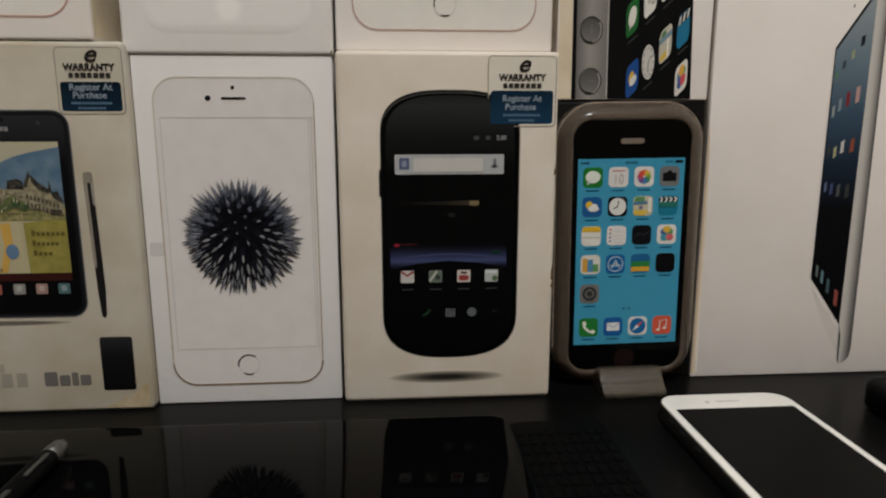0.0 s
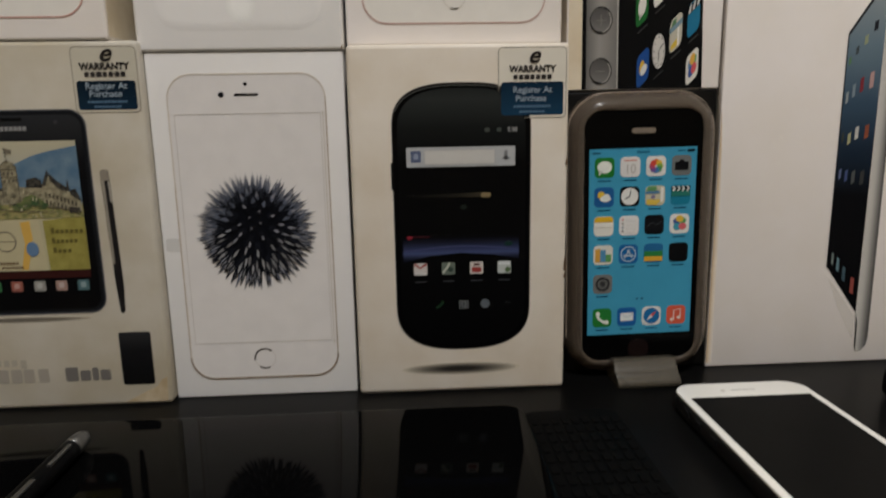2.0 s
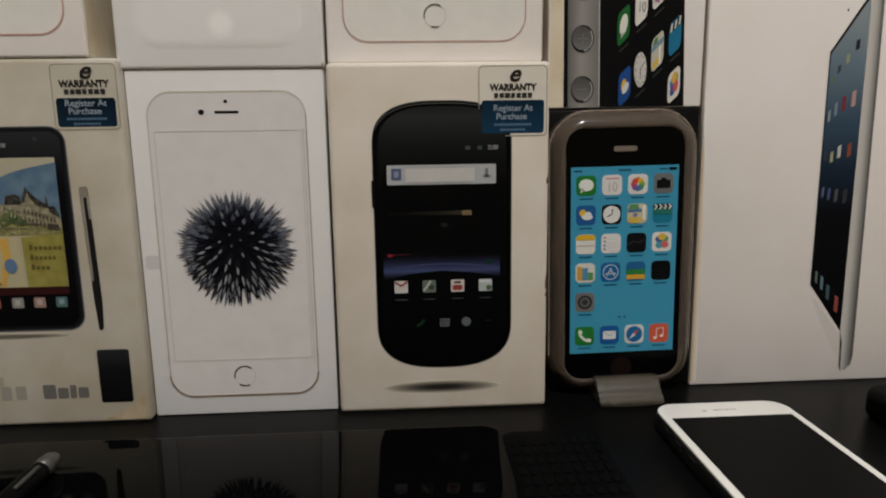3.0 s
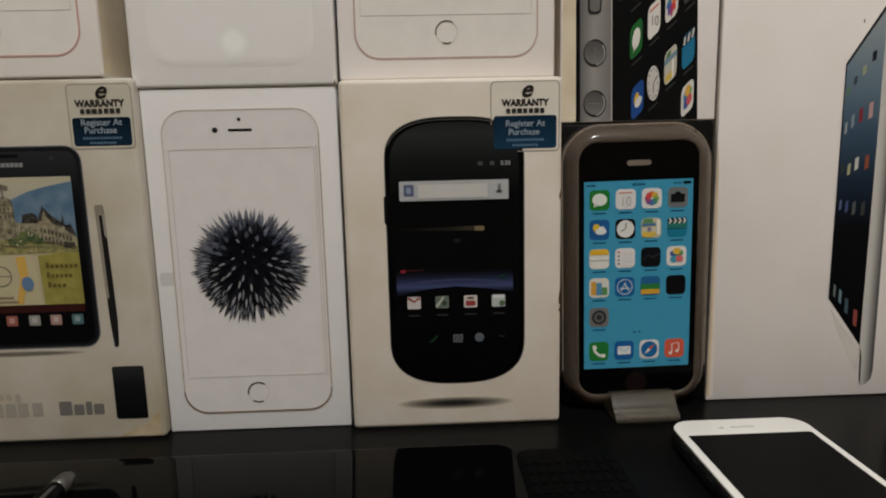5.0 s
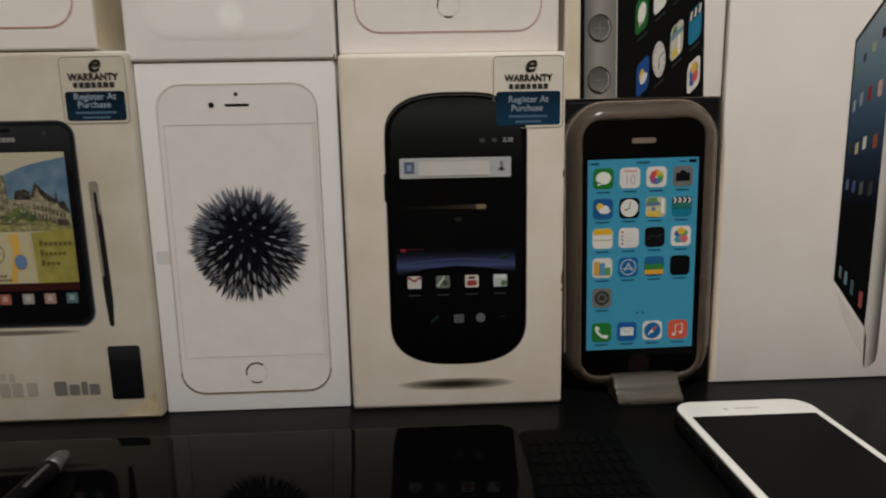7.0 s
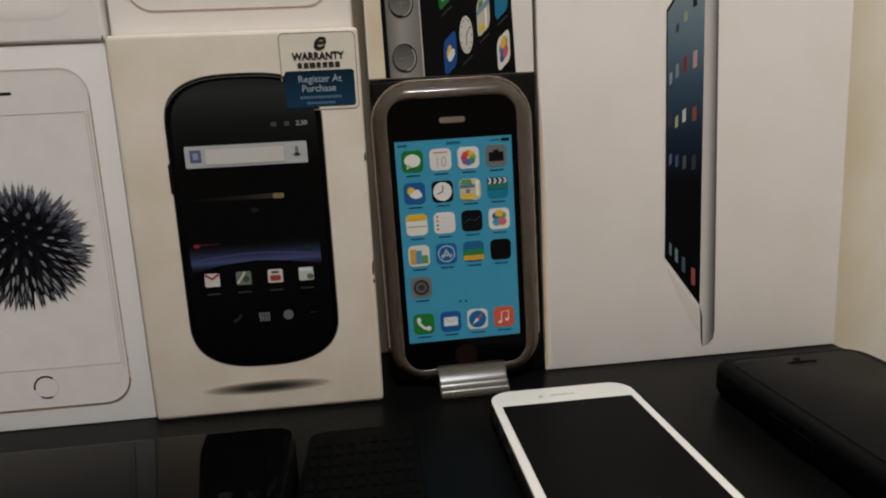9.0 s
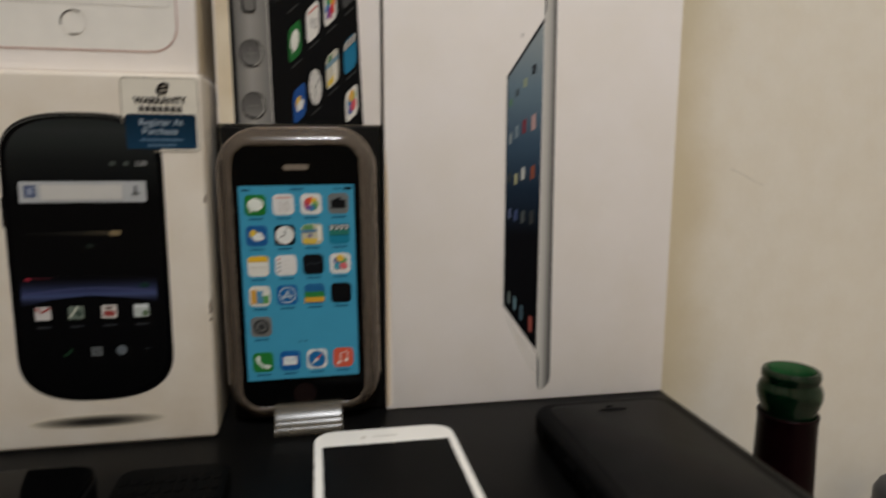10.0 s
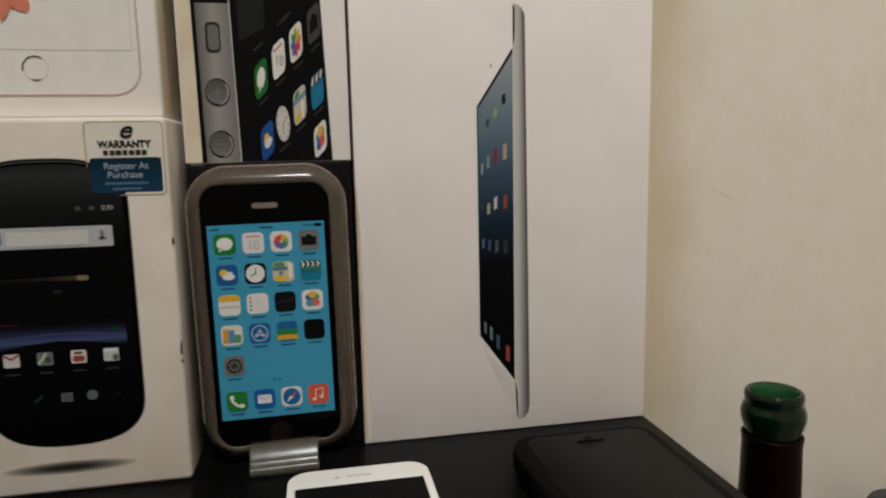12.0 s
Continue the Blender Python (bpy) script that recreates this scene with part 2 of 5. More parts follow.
def lettering(name, text, x, y, z, size, material, parent, bold=0.0, wide=1.0, slant=0.0):
    """Words in the built-in font, centred at x, with their foot at z, facing -y."""
    cu = bpy.data.curves.new(name, "FONT")
    cu.body, cu.size, cu.align_x, cu.extrude, cu.offset, cu.shear = text, size, "CENTER", 0.00003, bold, slant
    tmp = new("lettering_source", cu)
    me = bpy.data.meshes.new_from_object(tmp.evaluated_get(bpy.context.evaluated_depsgraph_get()))
    bpy.data.objects.remove(tmp)
    bm = bmesh.new()
    bm.from_mesh(me)
    bpy.data.meshes.remove(me)
    bmesh.ops.scale(bm, verts=bm.verts, vec=(wide, 1, 1))
    bmesh.ops.rotate(bm, verts=bm.verts, cent=(0, 0, 0), matrix=Matrix.Rotation(radians(90), 3, "X"))
    bmesh.ops.translate(bm, verts=bm.verts, vec=(x, y, z))
    return part(name, bm, material, parent)


def bars(name, x0, x1, z0, z1, y, count, material, parent, fill=0.72):
    """A row of plain bars in place of writing."""
    bm = bmesh.new()
    pitch = (x1 - x0) / count
    for k in range(count):
        a, c = x0 + pitch * k, x0 + pitch * (k + fill)
        v = [bm.verts.new(p) for p in ((a, y, z0), (c, y, z0), (c, y, z1), (a, y, z1))]
        bm.faces.new(v)
        if name == "letter_bar" and k < count - 1:
            part(name, bm, material, parent)
            bm = bmesh.new()
    return part(name, bm, material, parent)


def stroke(pts, width, y):
    """A printed line of even width through points (x, z)."""
    bm = bmesh.new()
    left, right = [], []
    for k, (x, z) in enumerate(pts):
        (xa, za), (xb, zb) = pts[max(0, k - 1)], pts[min(len(pts) - 1, k + 1)]
        d = Vector((xb - xa, zb - za)).normalized() * width / 2
        left.append(bm.verts.new((x - d.y, y, z + d.x)))
        right.append(bm.verts.new((x + d.y, y, z - d.x)))
    for k in range(len(pts) - 1):
        bm.faces.new((left[k], right[k], right[k + 1], left[k + 1]))
    return bm


def warp(bm, y, origin, u, v):
    """Carries a print drawn in a unit square (0 to 1 in x and z) onto the parallelogram origin, u, v."""
    for w in bm.verts:
        a, b, d = w.co.x, w.co.z, w.co.y
        w.co = (origin[0] + u[0] * a + v[0] * b, y + d, origin[1] + u[1] * a + v[1] * b)
    return bm


LAYER = 0.00012

# ---- the room ----
BACK = 0.345


def setting(name, bm, material, label):
    return tagged(part(name, bm, material, None), label, name.split("_")[0], kind="structure")


north = setting("wall_north", block(-1.30, 1.30, BACK, BACK + 0.10, -0.30, 2.10), SHADED_WALL, "cream painted wall, slightly mottled and scuffed")
setting("wall_south", block(-1.30, 1.30, -1.80, -1.70, -0.30, 2.10), WALL, "plain cream painted wall")
setting("wall_west", block(-1.40, -1.30, -1.70, BACK, -0.30, 2.10), WALL, "plain cream painted wall")
setting("wall_east", block(1.30, 1.40, -1.70, BACK, -0.30, 2.10), WALL, "plain cream painted wall")
setting("floor", block(-1.30, 1.30, -1.70, BACK, -0.40, -0.30), FLOOR, "dull brown floor below the bench")
setting("ceiling", block(-1.30, 1.30, -1.70, BACK, 2.10, 2.20), CEILING, "plain off-white ceiling")
part("scuff", stroke([(0.383, 0.1160), (0.392, 0.1122), (0.399, 0.1085), (0.4055, 0.1062)], 0.0006, BACK - 0.00006), mat("grey_scuff", (0.70, 0.645, 0.555), 0.7, vary=0.2, scale=200), north)

lamp = thing("ceiling_lamp", (LAMP_X, LAMP_Y, 2.10), "round white ceiling lamp fixed to the ceiling", "lamp")
part("mount", lathe(LAMP_X, LAMP_Y, [(0.001, 2.099), (0.10, 2.099), (0.10, 2.04), (0.06, 2.02), (0.02, 1.95), (0.02, 1.93)]), LAMP_WHITE, lamp)
part("shade", lathe(LAMP_X, LAMP_Y, [(0.21, 1.90), (0.20, 1.93), (0.10, 1.945), (0.02, 1.95)]), LAMP_WHITE, lamp)

bench = thing("bench", (0.0, 0.1, -0.30), "low black bench with a smooth semi-gloss top", "bench")
part("tabletop", block(-0.60, 0.3145, -0.16, 0.338, -0.022, 0.0, 0.0012), TABLE, bench)
part("side_panel", block(0.288, 0.310, -0.14, 0.335, -0.30, -0.0225, 0.001), BENCH_SIDE, bench)
part("side_panel", block(-0.59, -0.568, -0.14, 0.335, -0.30, -0.0225, 0.001), BENCH_SIDE, bench)
part("back_panel", block(-0.5675, 0.2875, 0.318, 0.335, -0.30, -0.0225, 0.001), BENCH_SIDE, bench)


def carton(name, x0, x1, front, depth, z0, z1, r, material, label):
    t = thing(name, ((x0 + x1) / 2, front + depth / 2, z0), label, "phone box", "phone boxes stacked against the wall")
    part("lid", block(x0, x1, front, front + depth, z0, z1, r, 3), material, t)
    return t


def outline(name, t, y, cx, cz, w, h, r, line, material, n=8):
    return part(name, ring(round_rect(cx, cz, w, h, r, n), round_rect(cx, cz, w - 2 * line, h - 2 * line, r - line, n), y), material, t)


# warranty sticker on two of the boxes
def warranty(t, x0, x1, z0, z1, y, split, paper, band):
    cx, w, h = (x0 + x1) / 2, x1 - x0, z1 - z0
    st = part("sticker", sheet(round_rect(cx, (z0 + z1) / 2, w, h, 0.0020), y - LAYER), ink(*paper), t, "pale warranty sticker with a dark blue lower half")
    part("sticker_border", ring(round_rect(cx, (z0 + z1) / 2, w + 0.0005, h + 0.0005, 0.0022), round_rect(cx, (z0 + z1) / 2, w - 0.0003, h - 0.0003, 0.0018), y - 1.2 * LAYER), ink(150, 143, 130), st)
    low = z0 + 0.0011
    part("sticker_band", sheet(round_rect(cx, (low + split) / 2, w - 0.0022, split - low, 0.0012), y - 2 * LAYER), gradient_ink("blue_band_print", "Z", [(low - PLACE[t.name].z, tuple(int(c * 1.25) for c in band)), (split - PLACE[t.name].z, tuple(int(c * 0.85) for c in band))], 0.38), st, "dark blue band")
    yy = y - 3 * LAYER
    dark, pale, faint = ink(44, 40, 38), ink(150, 164, 176), ink(84, 112, 136)
    lettering("lettering", "e", cx + 0.0003, yy, z1 - 0.215 * h, 0.0098, dark, st, 0.00022, 1.05, 0.35)
    lettering("lettering", "WARRANTY", cx, yy, z1 - 0.345 * h, 0.0039, dark, st, 0.00016, 0.92)
    for k, wide in enumerate((0.0018, 0.0019, 0.0023, 0.0018, 0.0019, 0.0021, 0.0019)):
        part("letter_bar", sheet(round_rect(cx + (k - 3) * 0.00245, z1 - 0.418 * h, wide, 0.0021, 0.0004), yy), ink(54, 50, 48), st)
    lettering("lettering", "Register At", cx, yy, z1 - 0.640 * h, 0.0038, pale, st, 0.00004, 0.98)
    lettering("lettering", "Purchase", cx - 0.0006, yy, z1 - 0.762 * h, 0.0038, pale, st, 0.00004, 0.98)
    bars("small_print", cx - 0.0082, cx + 0.0082, z1 - 0.855 * h, z1 - 0.820 * h, yy, 12, faint, st, 0.85)
    bars("small_print", cx - 0.0056, cx + 0.0056, z1 - 0.930 * h, z1 - 0.897 * h, yy, 8, faint, st, 0.85)


# ---- box with a dark spiky ball on a white phone ----
def ball_box():
    F = 0.2775
    t = carton("phone_box", -0.0908, -0.0075, F, 0.046, 0.0, 0.1550, 0.0006, COOL_CARD, "white phone box picturing a white phone with a dark spiky ball")
    cx = -0.0494
    part("printed_phone", sheet(round_rect(cx, 0.0775, 0.0672, 0.1372, 0.0105), F - LAYER), ink(226, 222, 220), t, "embossed white phone front")
    gold = ink(208, 199, 188)
    outline("phone_edge", t, F - 2 * LAYER, cx, 0.0775, 0.0676, 0.1376, 0.0107, 0.0006, gold)
    outline("screen_edge", t, F - 2 * LAYER, cx, 0.0777, 0.0625, 0.1035, 0.0004, 0.00022, ink(196, 190, 183), 1)
    for x, z0, z1, c in ((cx + 0.0336, 0.020, 0.136, (170, 152, 134)), (cx - 0.0336, 0.020, 0.098, (186, 170, 152)), (cx + 0.0322, 0.024, 0.130, (206, 198, 188))):
        part("phone_edge_line", stroke([(x, z0), (x, (z0 + z1) / 2), (x, z1)], 0.00042, F - 2.4 * LAYER), ink(*c), t)
    part("earpiece", sheet(round_rect(cx, 0.1373, 0.0103, 0.0011, 0.0005), F - 2 * LAYER), ink(24, 22, 22), t)
    part("camera_dot", sheet(oval(-0.0601, 0.1374, 0.0012, 0.0012), F - 2 * LAYER), ink(30, 30, 34), t)
    part("sensor_dot", sheet(oval(-0.0496, 0.1418, 0.0008, 0.0008), F - 2 * LAYER), ink(24, 22, 22), t)
    arc = [(cx + 0.0047 * math.cos(radians(a)), 0.0180 + 0.0047 * math.sin(radians(a))) for a in range(50, 200, 10)]
    part("home_button_arc", stroke(arc, 0.0007, F - 2 * LAYER), ink(46, 40, 36), t)
    arc = [(cx + 0.0047 * math.cos(radians(a)), 0.0180 + 0.0047 * math.sin(radians(a))) for a in range(235, 305, 10)]
    part("home_button_arc", stroke(arc, 0.0007, F - 2 * LAYER), ink(46, 40, 36), t)
    arc = [(cx + 0.0047 * math.cos(radians(a)), 0.0180 + 0.0047 * math.sin(radians(a))) for a in range(0, 361, 12)]
    part("home_button_ring", stroke(arc, 0.00018, F - 1.6 * LAYER), ink(190, 182, 174), t)
    for x in (cx - 0.0337, cx + 0.0337):
        part("antenna_mark", sheet(round_rect(x, 0.0275, 0.0006, 0.0007, 0.0002), F - 2.4 * LAYER), ink(120, 105, 92), t)
    foot = [(x, z) for x, z in round_rect(cx, 0.0775, 0.0672, 0.1372, 0.0105, 8) if z < 0.030]
    foot.sort(key=lambda p: math.atan2(p[0] - cx, 0.06 - p[1]))
    part("phone_edge_shade", stroke(foot, 0.0007, F - 2.6 * LAYER), ink(132, 112, 92), t)
    # the ball: spikes on a half sphere seen from the front; dark roots, pale lit sides, hazy upper tips
    rnd = random.Random(5)
    bx, bz, R = -0.0491, 0.0775, 0.0258
    tones = {
        "ball_shape": ("navy_black_print", (0.0075, 0.0080, 0.0115), 0.5),
        "ball_slate": ("slate_print", (0.082, 0.092, 0.122), 0.5),
        "ball_haze": ("pale_slate_print", (0.22, 0.222, 0.25), 0.4),
        "ball_gleam": ("pale_grey_print", (0.24, 0.238, 0.245), 0.4),
    }
    rows = {k: bmesh.new() for k in tones}

    def spike(key, x, z, dx, dz, length, width, y, shape):
        px, pz = -dz, dx
        pts = [(x + dx * length * a + px * width * w, z + dz * length * a + pz * width * w) for a, w in shape]
        rows[key].faces.new([rows[key].verts.new((p[0], y, p[1])) for p in pts])

    full = ((0, -0.7), (0.45, -1), (0.8, -0.5), (1, 0), (0.8, 0.5), (0.45, 1), (0, 0.7))
    core = [(bx + (R * 0.74 + rnd.uniform(-1, 1) * 0.0012) * math.cos(k / 60 * 2 * math.pi), bz + (R * 0.74 + rnd.uniform(-1, 1) * 0.0012) * math.sin(k / 60 * 2 * math.pi)) for k in range(60)]
    part("ball_shade", sheet(core, F - 2 * LAYER), ink(14, 15, 20), t)
    rays = []
    for count, near, far in ((210, 0.42, 2.0), (420, -0.30, 0.42)):
        for k in range(count):
            up = 1 - 2 * (k + 0.5) / count
            turn = k * 2.39996 + rnd.uniform(-0.10, 0.10)
            flat = math.sqrt(1 - up * up)
            if near < flat * math.cos(turn) <= far:
                rays.append((flat * math.sin(turn), -flat * math.cos(turn), up))
    for vx, vy, vz in sorted(rays, key=lambda v: -v[1]):
        if vy > 0.28:
            continue
        front = max(0.0, -vy)
        y = F - (3 + 4 * (0.28 - vy)) * LAYER
        reach = R * rnd.uniform(0.92, 1.07)
        x, z = bx + vx * R * 0.58, bz + vz * R * 0.58 + front * R * 0.05
        ex, ez = bx + vx * reach, bz + vz * reach - front * R * 0.09
        length = max(math.hypot(ex - x, ez - z), 0.0016)
        dx, dz = (ex - x) / length, (ez - z) / length
        wide = R * (0.034 if front < 0.42 else 0.056) * rnd.uniform(0.85, 1.2)
        lean = 0.35 if vx < 0 else -0.35
        edge = front < 0.55 and vz > -0.1
        spike("ball_slate" if edge else "ball_shape", x, z, dx, dz, length, wide, y, full)
        if edge:
            spike("ball_shape", x, z, dx, dz, length, wide, y - 0.1 * LAYER, ((0, -0.7), (0.40, -0.85), (0.62, 0.1), (0.40, 0.85), (0, 0.7)))
        if vz > 0.12 and front < 0.80:
            spike("ball_slate", x, z, dx, dz, length, wide, y - 0.2 * LAYER, ((0.36, -0.25 + lean), (0.60, -0.7), (1.0, 0), (0.62, 0.6), (0.40, 0.2 + lean)))
            if front < 0.62:
                spike("ball_haze", x, z, dx, dz, length, wide, y - 0.4 * LAYER, ((0.66, -0.42), (1.10, 0), (0.70, 0.30), (0.58, 0.0)))
        elif front > 0.80:
            spike("ball_haze" if vz > -0.2 else "ball_gleam", x, z - 0.0002, dx, dz, max(length, 0.0022), wide, y - 0.3 * LAYER, ((0.42, -0.20), (0.72, -0.38), (0.98, -0.05), (0.86, 0.28), (0.58, 0.30)))
        else:
            key = "ball_gleam" if front > 0.32 and vz < 0.05 else "ball_haze"
            spike(key, x, z, dx, dz, length, wide, y - 0.3 * LAYER, ((0.26, lean * 0.7), (0.50, -0.46 + lean * 0.6), (0.86, lean * 0.4), (0.54, 0.34 + lean * 0.6)))
            if front < 0.32 and rnd.random() < 0.6:
                spike("ball_slate", x, z, dx, dz, length, wide, y - 0.2 * LAYER, ((0.5, -0.75), (1.05, 0), (0.6, 0.7)))
    for key, (name, colour, spread) in tones.items():
        part(key, rows[key], mat(name, colour, 0.4, vary=0.1, scale=300, bump=0, island=spread, spec=0.05), t)["kind"] = "stuff"
    # scuffed blank seal at the edge
    part("seal_scuff", sheet(round_rect(-0.0862, 0.0725, 0.0062, 0.0060, 0.0012), F - 0.5 * LAYER), ink(212, 210, 208), t)


ball_box()


# ---- cream box with a black rounded phone ----
def round_phone_box():
    F = 0.273
    t = carton("phone_box", -0.0060, 0.0898, F, 0.052, 0.0, 0.1570, 0.0022, AGED_CARD, "worn cream phone box picturing a rounded black phone")
    cx, cz = 0.0428, 0.0817
    # the phone swells towards its middle at top and foot
    half, pts = 0.0302, []
    for up, end, drop, p in ((1, 0.1407, 0.020, 2.8), (-1, 0.0210, 0.021, 2.6)):
        for k in range(33):
            u = math.cos(math.pi * k / 32) * up
            pts.append((cx + half * u, end - up * drop * (1 - (1 - abs(u) ** p) ** (1 / p))))
    part("printed_phone", sheet(pts, F - LAYER), ink(7, 7, 8, 0.25), t, "glossy black phone")
    rim = [(cx + (x - cx) * 1.012, cz + (z - cz) * 1.006) for x, z in pts]
    part("phone_edge", ring(rim, pts, F - 0.6 * LAYER), ink(92, 88, 84), t)
    top = [(x, z - 0.0009) for x, z in pts if z > cz + 0.046 and x < 0.060]
    part("edge_glint", stroke(top, 0.00035, F - 1.8 * LAYER), ink(84, 84, 81), t)
    sheen = [(cx + (x - cx) * 0.93, cz + (z - cz) * 0.965) for x, z in pts]
    part("screen_sheen", sheet(sheen, F - 1.5 * LAYER), gradient_ink("black_to_grey_print", "Z", [(0.02, (6, 6, 7)), (0.075, (9, 9, 10)), (0.106, (7, 7, 8)), (0.122, (24, 26, 26)), (0.134, (44, 47, 47)), (0.1405, (30, 32, 32))], 0.3), t)
    part("side_button", sheet(round_rect(0.0122, 0.1012, 0.0012, 0.0120, 0.0004), F - 1.2 * LAYER), ink(20, 20, 20), t)
    y = F - 2.2 * LAYER
    bar = part("search_bar", sheet(round_rect(0.0424, 0.1093, 0.0478, 0.0086, 0.0006), y), ink(178, 180, 182), t, "pale grey search bar")
    part("search_field", sheet(round_rect(0.0418, 0.1092, 0.0310, 0.0064, 0.0004), y - LAYER), ink(200, 198, 194), bar)
    outline("field_edge", bar, y - 1.5 * LAYER, 0.0418, 0.1092, 0.0312, 0.0066, 0.0006, 0.0003, ink(172, 172, 173))
    part("search_badge", sheet(round_rect(0.0226, 0.1096, 0.0044, 0.0050, 0.0005), y - LAYER), ink(88, 98, 126), bar)
    part("search_badge_mark", sheet(round_rect(0.0226, 0.1096, 0.0020, 0.0026, 0.0005), y - 1.6 * LAYER), ink(140, 150, 172), bar)
    part("microphone", sheet(round_rect(0.0622, 0.1098, 0.0014, 0.0040, 0.0007), y - LAYER), ink(120, 122, 124), bar)
    part("microphone_foot", sheet(oval(0.0622, 0.1084, 0.0017, 0.0007), y - LAYER), ink(130, 132, 134), bar)
    for x, w in ((0.0540, 0.0022), (0.0592, 0.0020)):
        part("status_mark", sheet(round_rect(x, 0.1207, w, 0.0017, 0.0003), y), ink(72, 78, 74), t)
    lettering("lettering", "2:30", 0.0650, y, 0.1199, 0.0026, ink(160, 160, 160), t, 0.00005)
    part("light_streak", sheet([(0.0180, 0.0918), (0.0512, 0.0914), (0.0512, 0.0934), (0.0180, 0.0926)], y), gradient_ink("streak_print", "X", [(-0.025, (12, 12, 13)), (-0.002, (34, 32, 28)), (0.0095, (58, 52, 42))], 0.4), t)
    part("light_glow", sheet(round_rect(0.0533, 0.0923, 0.0044, 0.0021, 0.0007), y), ink(128, 112, 84), t)
    part("faint_mark", sheet(oval(0.0433, 0.0870, 0.0016, 0.0010), y), ink(34, 40, 36), t)
    wave = [(0.0160, 0.0742), (0.0290, 0.0748), (0.0440, 0.0746), (0.0680, 0.0738), (0.0682, 0.0630), (0.0560, 0.0652), (0.0420, 0.0664), (0.0280, 0.0652), (0.0160, 0.0624)]
    part("wallpaper_band", sheet(wave, y), gradient_ink("night_blue_print", "Z", [(0.0622, (9, 9, 11)), (0.0644, (32, 36, 54)), (0.0664, (66, 76, 114)), (0.0688, (46, 52, 82)), (0.0712, (26, 28, 42)), (0.0732, (12, 12, 15)), (0.0750, (8, 8, 9))], 0.4), t)
    arc = [(0.0164 + 0.0516 * k / 16, 0.0664 + 0.0030 * math.sin(math.pi * (0.1 + 0.8 * k / 16))) for k in range(17)]
    part("wallpaper_line", stroke(arc, 0.0007, y - 0.5 * LAYER), ink(64, 70, 106), t)
    part("red_spark", sheet(oval(0.0190, 0.0737, 0.0013, 0.0008), y - LAYER), ink(134, 40, 52), t)
    part("red_trail", sheet(round_rect(0.0240, 0.0740, 0.0080, 0.0005, 0.0002), y - LAYER), ink(70, 28, 36), t)
    part("green_spark", sheet(oval(0.0634, 0.0700, 0.0019, 0.0011), y - LAYER), ink(26, 52, 46), t)
    for x, back, mark in ((0.0235, (200, 196, 194), (150, 62, 58)), (0.0361, (106, 116, 106), (186, 190, 176)), (0.0489, (206, 200, 194), (150, 64, 60)), (0.0615, (184, 190, 188), (88, 108, 78))):
        ic = part("app_icon", sheet(round_rect(x, 0.0592, 0.0060, 0.0056, 0.0006), y), ink(*back), t)
        if x < 0.03:
            part("icon_mark", stroke([(x - 0.0026, 0.0608), (x - 0.0026, 0.0616), (x, 0.0597), (x + 0.0026, 0.0616), (x + 0.0026, 0.0608)], 0.0009, y - LAYER), ink(*mark), ic)
        elif x < 0.04:
            part("icon_mark", stroke([(x - 0.0026, 0.0572), (x - 0.0004, 0.0600), (x + 0.0006, 0.0618)], 0.0010, y - LAYER), ink(*mark), ic)
            part("icon_mark", sheet(oval(x + 0.0010, 0.0588, 0.0012, 0.0012), y - LAYER), ink(60, 74, 66), ic)
        elif x < 0.055:
            part("icon_mark", sheet(round_rect(x, 0.0584, 0.0044, 0.0024, 0.0008), y - LAYER), ink(*mark), ic)
            part("icon_mark", sheet(round_rect(x, 0.0608, 0.0030, 0.0010, 0.0003), y - LAYER), ink(90, 60, 58), ic)
        else:
            part("icon_mark", sheet(oval(x + 0.0016, 0.0580, 0.0013, 0.0013), y - LAYER), ink(*mark), ic)
            part("icon_mark", sheet(round_rect(x, 0.0610, 0.0052, 0.0012, 0.0002), y - LAYER), ink(212, 216, 218), ic)
        bars("icon_caption", x - 0.0026, x + 0.0026, 0.0530, 0.0536, y, 1, ink(58, 60, 64), t, 1.0)
    dock = bmesh.new()
    for i in range(4):
        for j in range(4):
            x, z = 0.0408 + 0.00115 * i, 0.0403 + 0.00100 * j
            dock.faces.new([dock.verts.new(c) for c in ((x, y, z), (x + 0.0008, y, z), (x + 0.0008, y, z + 0.0007), (x, y, z + 0.0007))])
    part("drawer_grid", dock, ink(120, 124, 126), t)
    part("globe_mark", sheet(oval(0.0527, 0.0423, 0.0021, 0.0021), y), ink(96, 102, 108), t)
    part("handset_mark", stroke([(0.0302, 0.0408), (0.0322, 0.0420), (0.0336, 0.0438)], 0.0012, y), ink(30, 52, 36), t)
    part("menu_mark", sheet(round_rect(0.0630, 0.0425, 0.0026, 0.0006, 0.0002), y), ink(40, 42, 44), t)
    # soft printed shadow under the phone, in fading layers
    for k in range(12):
        f = k / 11
        c = int(210 - 165 * f ** 0.8)
        part("printed_shadow", sheet(oval(0.0415 - 0.0008 * f, 0.0113, 0.0275 * (1 - 0.72 * f), 0.0030 * (1 - 0.72 * f), 36), F - (0.4 + 0.12 * k) * LAYER), ink(c, int(c * 0.955), int(c * 0.87)), t)
    warranty(t, 0.0590, 0.0884, 0.1256, 0.1550, F, 0.1407, (224, 218, 205), (20, 46, 66))
    for z, h in ((0.1040, 0.0040), (0.0560, 0.0075), (0.0530, 0.0020)):
        part("edge_tear", sheet([(0.0884, z), (0.0897, z + h * 0.15), (0.0896, z + h), (0.0888, z + h * 0.55)], F + 0.0002, 0.0008), ink(96, 74, 52), t)


round_phone_box()


